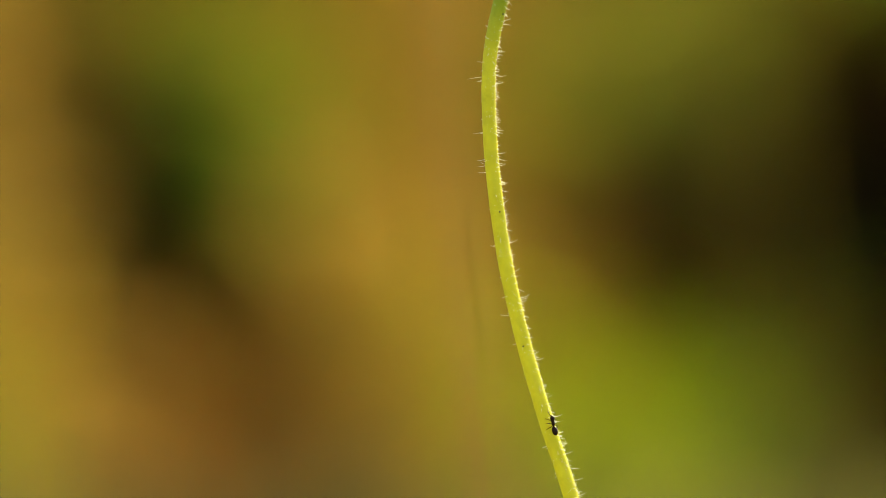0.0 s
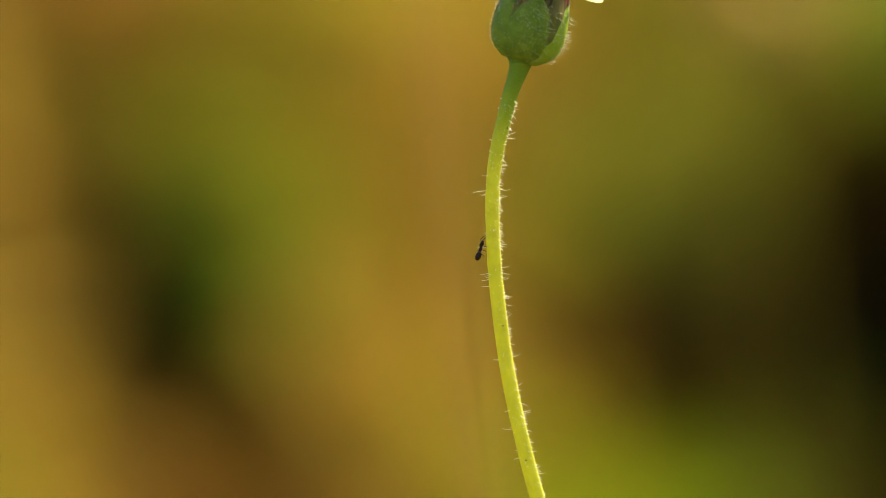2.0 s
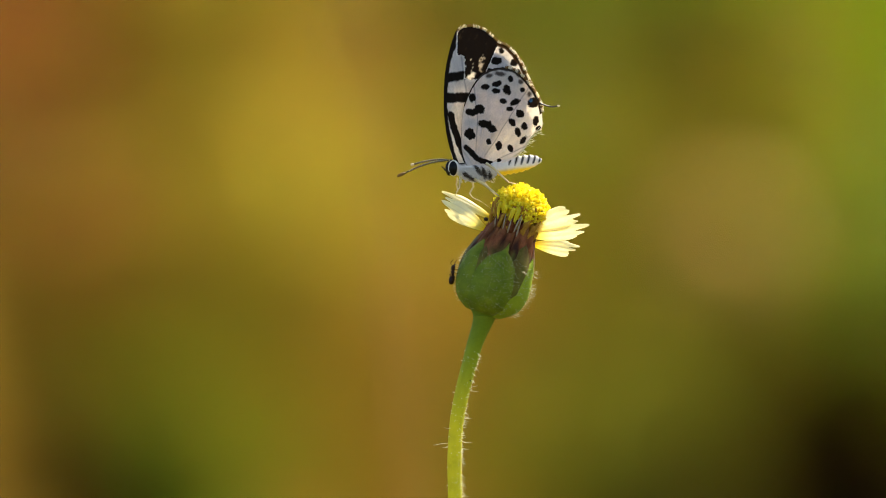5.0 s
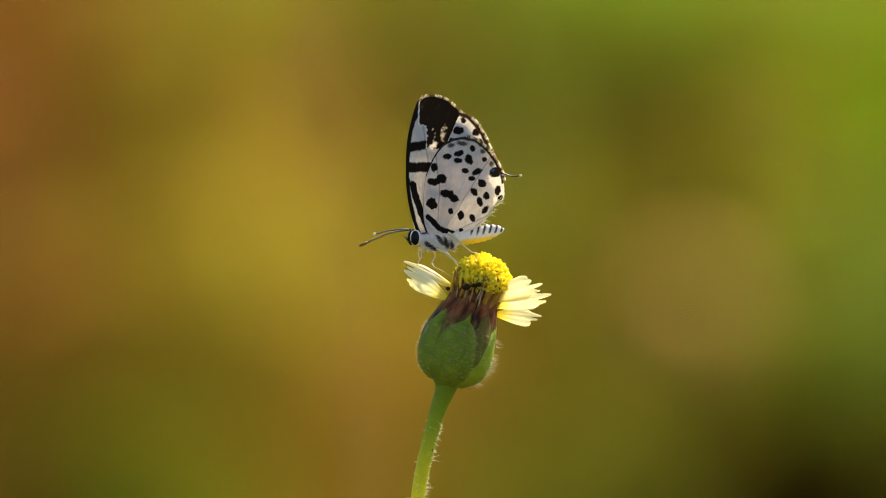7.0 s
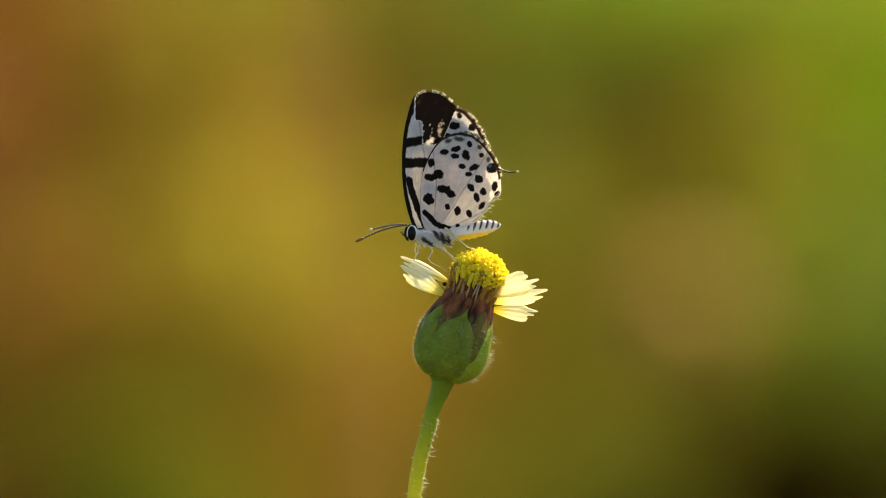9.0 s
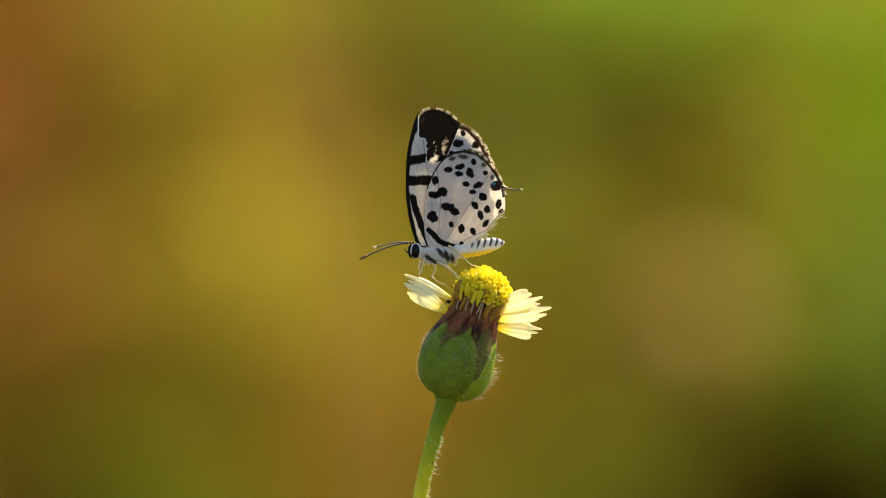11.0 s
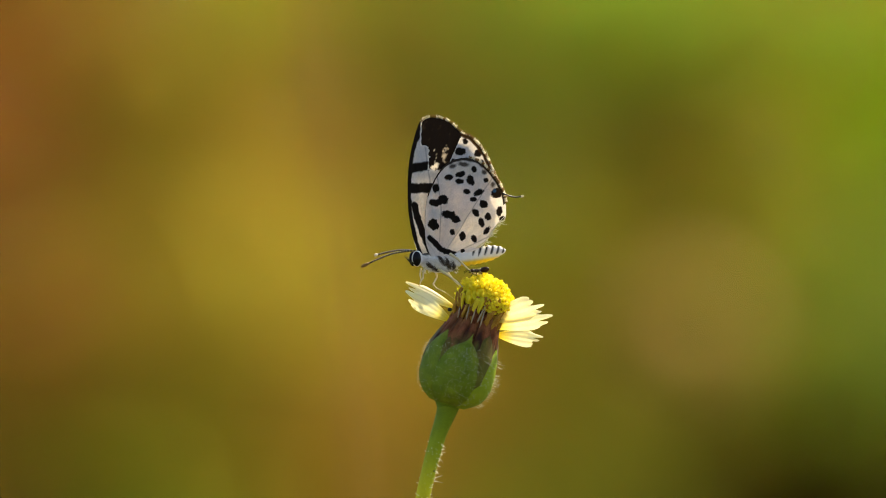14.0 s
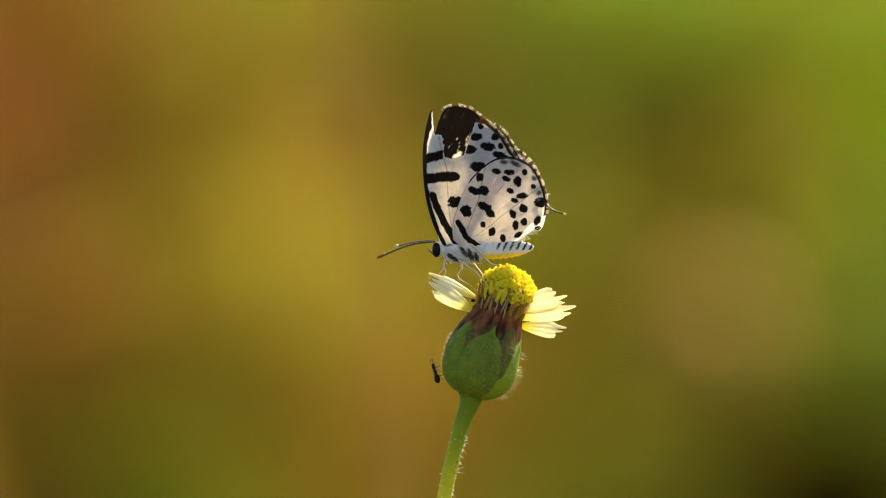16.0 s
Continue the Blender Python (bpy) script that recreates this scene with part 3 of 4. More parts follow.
    # withered florets and bristles below the dome
    for k in range(36):
        phi = -84 + 4.7 * k + r.uniform(-4, 4)
        bm = bmesh.new()
        low, high = 148 + r.uniform(-8, 8), 178 + r.uniform(-16, 16)
        a, b = head_point(low, 40 + r.uniform(-3, 2), phi), head_point(high, 41 + r.uniform(-5, 6), phi + r.uniform(-14, 14))
        mid = (a + b) / 2 + (head_point(166, 50 + r.uniform(-5, 4), phi) - head_point(166, 48, phi)) + any_way(r) * 3 * UNIT
        line = spline([a, mid, b], 7)
        wide = r.uniform(2.4, 5.4) * UNIT
        tube(bm, line, [wide * q for q in (0.7, 0.9, 1, 0.9, 0.8, 1.1, 0.6)], 8)
        part("withered_floret", bm, (M_WITHER, M_WITHER, M_RUSSET)[r.randrange(3)], head, "brown withered floret")
    for phi in (-44, -22, -9, 3, 12):
        bm = bmesh.new()
        a, b = head_point(146 + r.uniform(-6, 8), 47, phi), head_point(172 + r.uniform(-8, 12), 49, phi + r.uniform(-5, 5))
        tube(bm, spline([a, (a + b) / 2 + Vector((0, -2 * UNIT, 0)), b], 6), [1.6 * UNIT * q for q in (0.5, 1, 1, 0.8, 0.6, 0.3)], 5)
        part("bristle", bm, M_BRISTLE, head, "pale bristle")

    petal((799, 506, 8), (713, 466, 12), 25, (0.15, -0.8, 0.55), [(0.35, 0.6, 1.0), (-0.5, 0.5, 0.9)], 0.06, "pale cream ray petal seen along its edge", head, 1)
    petal((790, 528, -22), (713, 480, -40), 34, (-0.3, -0.92, 0.2), [(0.2, 0.6, 1.0), (-0.6, 0.5, 0.86)], 0.06, "cream ray petal, yellow at its base", head, 2)
    petal((867, 527, -20), (959, 499, -34), 43, (-0.15, -0.95, 0.1), [(0.22, 0.36, 1.0), (-0.46, 0.58, 0.82), (0.85, 0.4, 0.8)], 0.05, "cream ray petal with notched tip", head, 3)
    petal((872, 540, -16), (976, 523, -30), 37, (-0.15, -0.95, 0.12), [(-0.1, 0.5, 1.0), (0.62, 0.42, 0.9), (-0.8, 0.35, 0.82)], 0.05, "cream ray petal with pointed tip", head, 4)
    petal((880, 556, 6), (958, 567, 10), 31, (0.0, -0.93, 0.25), [(-0.6, 0.42, 1.0), (0.05, 0.36, 0.92), (0.66, 0.4, 0.78)], 0.04, "cream ray petal hanging below the others, three-toothed", head, 5)
    bm = bmesh.new()
    ball(bm, spot(793, 511, -32) - HOME, [4.2 * UNIT, 3 * UNIT, 3.6 * UNIT], seg=10)
    part("dark_gland", bm, M_BLACK, head, "small round dark spot on the petal's base")


def floret_mesh():
    """A tubular floret with five curled lobes, its mouth up."""
    bm = bmesh.new()
    tube(bm, [(0, 0, 0), (0, 0, 8 * UNIT), (0, 0, 16 * UNIT), (0, 0, 19 * UNIT)], [2.4 * UNIT, 2.8 * UNIT, 3.8 * UNIT, 4.4 * UNIT], 10, False)
    for k in range(5):
        a = 2 * math.pi * k / 5
        out, side = Vector((math.cos(a), math.sin(a), 0)), Vector((-math.sin(a), math.cos(a), 0))
        p = [out * 4.0 + side * 2.9, out * 4.0 - side * 2.9, out * 8.0 - side * 2.7, out * 8.0 + side * 2.7, out * 10.4]
        z = [18.0, 18.0, 21.0, 21.0, 16.5]
        v = [bm.verts.new((q + Vector((0, 0, h))) * UNIT) for q, h in zip(p, z)]
        bm.faces.new(v[:4])
        bm.faces.new((v[3], v[2], v[4]))
    tube(bm, [(0, 0, 14 * UNIT), (0, 0, 21 * UNIT), (0.3 * UNIT, 0, 24 * UNIT)], [1.7 * UNIT, 2.2 * UNIT, 1.5 * UNIT], 6)
    me = bpy.data.meshes.new("floret")
    bm.to_mesh(me)
    bm.free()
    me.materials.append(M_FLORET)
    return me


build_head()


# ---- the butterfly ----
BODY = spot(775, 425)
butterfly = thing("butterfly", Matrix.Translation(BODY), "small white butterfly with black spots, wings closed, feeding on the flower", "butterfly")


LONG = 1.072           # the insect's length against its length as it stands turned


def on_body(u, v, d=0.0):
    return spot(775 + (u - 775) * LONG, v, d) - BODY


def off_body(p):
    return 775 + p.x / UNIT / LONG, 425 - p.z / UNIT


def wing_form(u, v):
    """How far the closed wing bulges from the middle plane, in units."""
    return 3.0 * math.sin(max(0.0, min(1.0, (425 - v) / 260)) * math.pi * 0.8)


def make_wing(name, outline, root, d, pigment, label, hole=None, fine=1.0, fan=2.5):
    """A thin wing spread from its root to its outline, with veins that stand up; its origin is the hinge."""
    edge = spline(outline, int(300 * fine))
    nr = int(110 * fine)
    verts, keep, cols = [], [], []
    sign = -1 if d < 0 else 1
    for j in range(nr + 1):
        s = 0.02 + 0.98 * j / nr
        for k, (eu, ev) in enumerate(edge):
            u, v = root[0] + (eu - root[0]) * s, root[1] + (ev - root[1]) * s
            ang = math.atan2(root[1] - v, u - root[0])
            vein = 0.8 * math.exp(-((math.sin(ang * 11.0)) / 0.16) ** 2) * min(1.0, s * 2)
            dd = d + sign * (wing_form(u, v) * 0.5 + fan * s) + sign * vein + 0.6 * rough((u, v), 0.05, d)
            verts.append(on_body(u, v, dd) - on_body(root[0], root[1], 0))
            cols.append(pigment(u, v, (1 - s) * math.hypot(eu - root[0], ev - root[1]), k / len(edge)))
    faces = []
    n = len(edge)
    for j in range(nr):
        for k in range(n - 1):
            u = (edge[k][0] - root[0]) * (j + 0.5) / nr + root[0]
            v = (edge[k][1] - root[1]) * (j + 0.5) / nr + root[1]
            if hole and hole(u, v):
                continue
            faces.append((j * n + k, j * n + k + 1, (j + 1) * n + k + 1, (j + 1) * n + k))
    me = bpy.data.meshes.new(name)
    me.from_pydata(verts, [], faces)
    me.materials.append(M_WING)
    me.shade_smooth()
    ob = new(name, me)
    ob.parent = butterfly
    ob.location = on_body(root[0], root[1], 0) + Vector((0.3 * d * UNIT, 0, 0))
    ob["label"] = label
    paint(ob, cols)
    return ob


def inside(u, v, ring):
    hit = False
    for (a, b), (c, e) in zip(ring, ring[1:] + ring[:1]):
        if (b > v) != (e > v) and u < (c - a) * (v - b) / (e - b) + a:
            hit = not hit
    return hit


def blots(u, v, rows):
    """How deep a place lies in the nearest of the rows' uneven oval spots; above 0 is inside."""
    best = -9.0
    for cu, cv, ru, rv, turn in rows:
        x, y = u - cu, v - cv
        if abs(x) > 34 or abs(y) > 34:
            continue
        c, s = math.cos(radians(turn)), math.sin(radians(turn))
        p, q = (x * c + y * s) / (0.95 * ru), (y * c - x * s) / (0.95 * rv)
        best = max(best, (1 - math.sqrt(p * p + q * q) + 0.30 * rough((u, v), 0.16, cu) + 0.16 * rough((u, v), 0.45, cu)) * min(ru, rv))
    return best


def stroke(u, v, line, half):
    best = -9.0
    for (a, b), (c, e) in zip(line, line[1:]):
        f = max(0.0, min(1.0, ((u - a) * (c - a) + (v - b) * (e - b)) / ((c - a) ** 2 + (e - b) ** 2)))
        best = max(best, half - math.hypot(u - a - f * (c - a), v - b - f * (e - b)) + 1.6 * rough((u, v), 0.15, a) + 0.8 * rough((u, v), 0.45, a))
    return best


def blend(pale, ink, depth, soft=0.8):
    f = max(0.0, min(1.0, 0.5 + depth / (2 * soft)))
    return [a + (b - a) * f for a, b in zip(pale, ink)]


HIND_OUTER = [(790, 277, 8, 5.5, -10), (811, 272, 9, 6, -15), (809, 284, 8, 5, 10), (829, 282, 7, 10.5, -25), (835, 263, 5, 6, -20),
              (856, 282, 5, 4.5, 0), (822, 302, 7, 5, 35), (843, 304, 10, 5.5, -25), (834, 316, 6.5, 4.5, 20), (852, 324, 8, 8, 0),
              (875, 305, 9.5, 10, 0), (838, 340, 6, 8, -40), (848, 357, 5.5, 9, -15), (860, 347, 6, 7, -20), (880, 338, 5, 10, 10),
              (884, 350, 6, 4, -30), (858, 371, 4.5, 9, 35), (767, 296, 6.5, 9, 10)]
HIND_INNER = [(764, 322, 11, 6.5, 12), (780, 317, 9.5, 9, 0), (790, 343, 13, 7.5, 5), (801, 350, 11, 6.5, 40), (763, 361, 11.5, 9.5, 25),
              (797, 374, 5, 6, 0), (815, 381, 6.5, 8.5, -10), (835, 386, 5.5, 7.5, -15), (815, 407, 4, 3.5, 0), (772, 321, 8, 6, 5)]
HIND_STREAK = [(757, 384), (768, 395), (778, 405), (800, 413)]
GREYS = [(816, 254, 10, 4.5, 5), (797, 257, 7, 4, -20), (853, 268, 5, 4, 30), (868, 290, 4, 5, 10)]
FORE_BARS = [[(722, 262), (738, 259), (754, 256)], [(722, 297), (748, 296), (768, 297.5)], [(729, 326), (735, 348), (745, 378), (761, 414)]]
FORE_SPOTS = [(819, 213, 5, 6, -20), (810, 231, 11, 7.5, 5), (841, 234, 7.5, 6.5, -20), (828, 250, 12, 8, 15), (849, 251, 5, 6, -20),
              (846, 267, 13, 6.5, 20), (797, 252, 12, 8, 0), (808, 284, 14, 9.5, 10), (766, 342, 13, 11, 20)]
PALE, INK = [0.87, 0.85, 0.905], [0.010, 0.007, 0.005]


def ground_tone(u, v, root, seed):
    """White scales: cloudy, rubbed in places, darker along the veins; cream through-light painted between them."""
    n = 0.10 * rough((u, v), 0.03, seed) + 0.10 * rough((u, v), 0.12, seed) + 0.11 * rough((u, v), 0.45, seed)
    ang = math.atan2(root[1] - v, u - root[0]) + 0.05 * rough((u, v), 0.03, seed + 1)
    reach = math.hypot(u - root[0], v - root[1])
    vein = math.exp(-(math.sin(ang * 5.5 + 0.7) * reach / 5.5 / 1.1) ** 2) * min(1.0, reach / 60)
    # rays of cream light through the wing, put into the pigment
    ray = rough((ang * 7.0, reach * 0.008, seed), 1.0) * min(1.0, reach / 50)
    warm = 0.05 + 0.08 * rough((u, v), 0.02, seed + 3) + 0.10 * max(0.0, ray)
    f = 1 + n - 0.42 * vein + 0.16 * ray
    return [PALE[0] * f, PALE[1] * f * (1 - 0.2 * warm), PALE[2] * f * (1 - warm)]


def hind_pigment(u, v, rim, along):
    tone = ground_tone(u, v, HIND_ROOT, 3)
    tone = blend(tone, [0.11, 0.095, 0.09], blots(u, v, GREYS), 1.6)
    tone = blend(tone, INK, max(blots(u, v, HIND_OUTER), blots(u, v, HIND_INNER), stroke(u, v, HIND_STREAK, 4.8)))
    # small blue glint on the black eyespot, painted as colour
    if math.hypot(u - 871, v - 301) < 3.2:
        tone = blend(tone, [0.03, 0.12, 0.28], 0.4)
    if along < 0.4:                             # grey front margin
        tone = blend(tone, [0.34, 0.30, 0.28], 1.6 - rim + rough((u, v), 0.2, 8), 1.2)
    if 0.22 < along < 0.66:                     # black line along the outer margin
        tone = blend(tone, [0.03, 0.018, 0.008], 4.4 - rim + rough((u, v), 0.2, 5))
    if along < 0.62 and v < 262 + 0.25 * (u - 760) and u < 850:
        tone = blend(tone, [0.05, 0.04, 0.035], 4.5 - rim + 2.5 * rough((u, v), 0.09, 6), 2.0)
    return tone


def fore_pigment(u, v, rim, along):
    tone = ground_tone(u, v, FORE_ROOT, 7)
    depth = max(blots(u, v, FORE_SPOTS), stroke(u, v, FORE_BARS[0], 8.3), stroke(u, v, FORE_BARS[1], 8.8), stroke(u, v, FORE_BARS[2], 6.0))
    tone = blend(tone, INK, depth)
    if along < 0.42:                            # black front edge
        tone = blend(tone, INK, stroke(u, v, FORE_LINE[:9], 6.5 + max(0.0, 232 - v) * 0.12))
    if 180 < v < 276 and 736 < u < 820:
        tear = max(stroke(u, v, TORN[:7], 1.5), stroke(u, v, TORN[6:8], 1.6))
        tone = blend(tone, [0.95, 0.94, 0.93], tear, 0.8)
    if 0.42 <= along < 0.97:
        tone = blend(tone, [0.045, 0.022, 0.007], 6.2 - rim + 2 * rough((u, v), 0.1, 9))
    return tone


def upper_pigment(u, v, rim, along):
    """The dark upper side of the far forewing, which shows where the near one is torn."""
    m = rough((u, v), 0.13, 2) + 0.6 * rough((u, v), 0.31, 4)
    tone = blend([0.006, 0.004, 0.003], [0.045, 0.034, 0.024], (m - 0.72) * 6)
    near = math.hypot((u - 781) / 1.0, (v - 236) / 1.6)
    tone = blend(tone, [0.5, 0.42, 0.34], (m + 0.35) * 7 - near * 0.6 - 1.3, 1.6)
    near = math.hypot((u - 764) / 0.8, (v - 262) / 2.0)
    tone = blend(tone, [0.75, 0.70, 0.62], (m + 0.45) * 7 - near * 0.42 - 0.8, 1.6)
    return blend(tone, ground_tone(u, v, FORE_ROOT, 11), min(v - 280, (u - 732) * 1.5) + 10 * m, 8.0)     # white towards the root


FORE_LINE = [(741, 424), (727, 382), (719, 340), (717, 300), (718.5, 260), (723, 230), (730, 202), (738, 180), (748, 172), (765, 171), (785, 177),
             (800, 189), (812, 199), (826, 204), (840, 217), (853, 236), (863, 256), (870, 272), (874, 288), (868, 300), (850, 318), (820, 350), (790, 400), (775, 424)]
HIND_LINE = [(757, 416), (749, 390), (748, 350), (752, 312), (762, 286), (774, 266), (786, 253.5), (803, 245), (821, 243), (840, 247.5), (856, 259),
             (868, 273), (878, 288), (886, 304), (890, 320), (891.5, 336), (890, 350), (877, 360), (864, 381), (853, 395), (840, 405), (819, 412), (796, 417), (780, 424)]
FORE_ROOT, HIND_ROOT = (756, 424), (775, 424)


def larger(line, root, f):
    return [(root[0] + (u - root[0]) * f, root[1] + (v - root[1]) * f) for u, v in line]


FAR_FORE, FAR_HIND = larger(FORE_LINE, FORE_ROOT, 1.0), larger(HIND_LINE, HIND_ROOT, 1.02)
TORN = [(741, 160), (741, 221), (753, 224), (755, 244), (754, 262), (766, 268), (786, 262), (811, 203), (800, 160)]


def torn(u, v):
    if v > 214 and u < 774:
        j = 2.2 * rough((u, v), 0.22, 1)
        u, v = u + j, v + j
    return inside(u, v, TORN)


def fringe(wing, outline, root, d, start, stop, fan):
    """Tufts of pale and dark scales along a wing's margin."""
    edge = spline(outline, 300)
    r = random.Random(int(start * 100) + len(outline))
    bm, cols = bmesh.new(), []
    sign = -1 if d < 0 else 1
    lo, hi = int(start * 300), int(stop * 300)
    for k in range(lo, hi):
        u, v = edge[k]
        p, q = edge[max(k - 1, 0)], edge[min(k + 1, 299)]
        t = np.array([q[0] - p[0], q[1] - p[1]])
        t = t / (np.linalg.norm(t) + 1e-6)
        out = np.array([t[1], -t[0]])
        if np.dot(out, [u - root[0], v - root[1]]) < 0:
            out = -out
        pale = 0.5 + 0.5 * math.sin(k * 0.62 + 2 * math.sin(k * 0.13)) + r.uniform(-0.3, 0.3)
        for _ in range(7):
            a = Vector(on_body(u, v, d + sign * (wing_form(u, v) * 0.5 + fan)) - on_body(root[0], root[1], 0))
            way = Vector((out[0] + r.uniform(-0.35, 0.35), r.uniform(-0.3, 0.3), -out[1] + r.uniform(-0.35, 0.35))).normalized()
            before = len(bm.verts)
            hair(bm, a - way * UNIT, way, r.uniform(2.5, 6.5) * UNIT, 0.75 * UNIT, Vector((0, 0, 0.05)))
            tone = [1.0, 0.95, 0.80] if pale > 0.40 else [0.30, 0.17, 0.05]
            cols += [tone] * (len(bm.verts) - before)
    ob = part("fringe", bm, M_FRINGE, wing, "fringe of pale and brown scales")
    paint(ob, cols)


def tail(wing, points, d):
    bm = bmesh.new()
    home = on_body(HIND_ROOT[0], HIND_ROOT[1], 0)
    tube(bm, [on_body(u, v, d) - home for u, v in spline(points, 10)], [2.0 * UNIT, 1.5 * UNIT] + [1.25 * UNIT] * 8, 6)
    part("tail", bm, M_BLACK, wing, "thread-like black tail with white tip")
    bm = bmesh.new()
    u, v = points[-1]
    ball(bm, on_body(u, v, d) - home, [3.6 * UNIT, 1.6 * UNIT, 2.0 * UNIT], seg=8)
    part("tail_tip", bm, M_PALE, wing)


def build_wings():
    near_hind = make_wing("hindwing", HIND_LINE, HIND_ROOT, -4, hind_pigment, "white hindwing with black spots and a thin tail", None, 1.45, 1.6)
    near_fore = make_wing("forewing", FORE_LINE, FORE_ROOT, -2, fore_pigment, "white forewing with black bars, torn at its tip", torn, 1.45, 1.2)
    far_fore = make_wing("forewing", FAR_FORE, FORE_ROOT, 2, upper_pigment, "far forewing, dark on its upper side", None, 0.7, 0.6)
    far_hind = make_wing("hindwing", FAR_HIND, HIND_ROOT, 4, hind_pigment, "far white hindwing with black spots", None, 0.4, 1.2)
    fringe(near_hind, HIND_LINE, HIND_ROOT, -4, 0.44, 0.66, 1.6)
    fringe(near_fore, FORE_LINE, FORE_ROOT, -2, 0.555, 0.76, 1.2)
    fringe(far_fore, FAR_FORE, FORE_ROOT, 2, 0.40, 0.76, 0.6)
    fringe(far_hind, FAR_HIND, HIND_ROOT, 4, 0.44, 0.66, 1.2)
    tail(near_hind, [(884, 306), (892, 308), (900, 311), (908, 312), (919, 310.5)], -10)
    tail(far_hind, [(884, 312), (889, 311.5), (893, 311), (897, 309)], 10)
    r = random.Random(4)
    bm = bmesh.new()                            # long pale hairs along the inner margin of the hindwing
    home = on_body(HIND_ROOT[0], HIND_ROOT[1], 0)
    for u, v in spline([(880, 354), (866, 372), (852, 391), (838, 400)], 40):
        way = Vector((0.9 + r.uniform(-0.3, 0.3), r.uniform(-0.3, 0.3), r.uniform(-0.5, 0.6))).normalized()
        hair(bm, on_body(u, v, -9) - home, way, r.uniform(8, 20) * UNIT, 0.6 * UNIT, Vector((0, 0, 0.15)))
    tagged(part("margin_hairs", bm, M_HAIR, near_hind, "long pale hairs"), kind="stuff")
    return near_hind, near_fore, far_fore, far_hind


WINGS = build_wings()


def leg(points, thick, label="pale jointed leg"):
    bm = bmesh.new()
    joints = [on_body(*p) for p in points]
    for k, (a, b) in enumerate(zip(joints, joints[1:])):
        w = thick * (1 - 0.22 * k) * UNIT
        line = [a + (b - a) * s for s in (0, 0.15, 0.5, 0.85, 1)]
        tube(bm, line, [w * 0.8, w, w * 0.95, w * 0.85, w * 0.95], 8)
        ball(bm, b, [w * 1.05] * 3, seg=8)
    ob = part("leg", bm, M_PALE, butterfly, label)
    return ob


def lathe_body(bm, stations, sides=28, shag=0.0):
    """A body of oval rings: u, v of the middle, half height, half depth and lean of each."""
    rings = []
    for u, v, rv, rd, lean in stations:
        c, s = math.cos(radians(lean)), math.sin(radians(lean))
        ring = []
        for k in range(sides):
            a = 2 * math.pi * k / sides
            h = rv * math.sin(a) * (1 + shag * rough((u * 0.3, a * 3), 1.0))
            ring.append(bm.verts.new(on_body(u + h * s, v - h * c, rd * math.cos(a))))
        rings.append(ring)
    for a, b in zip(rings, rings[1:]):
        for k in range(sides):
            bm.faces.new((a[k], a[(k + 1) % sides], b[(k + 1) % sides], b[k]))
    bm.faces.new(rings[0][::-1])
    bm.faces.new(rings[-1])


BODY_PARTS = []
THORAX_MARKS = [(757, 434, 11, 4.2, 30), (776, 424, 12, 4.2, 55), (787, 430, 4.4, 12, -15), (748, 411, 9, 5, 20), (768, 440, 9, 3.4, 20), (797, 434, 4, 9, -20)]


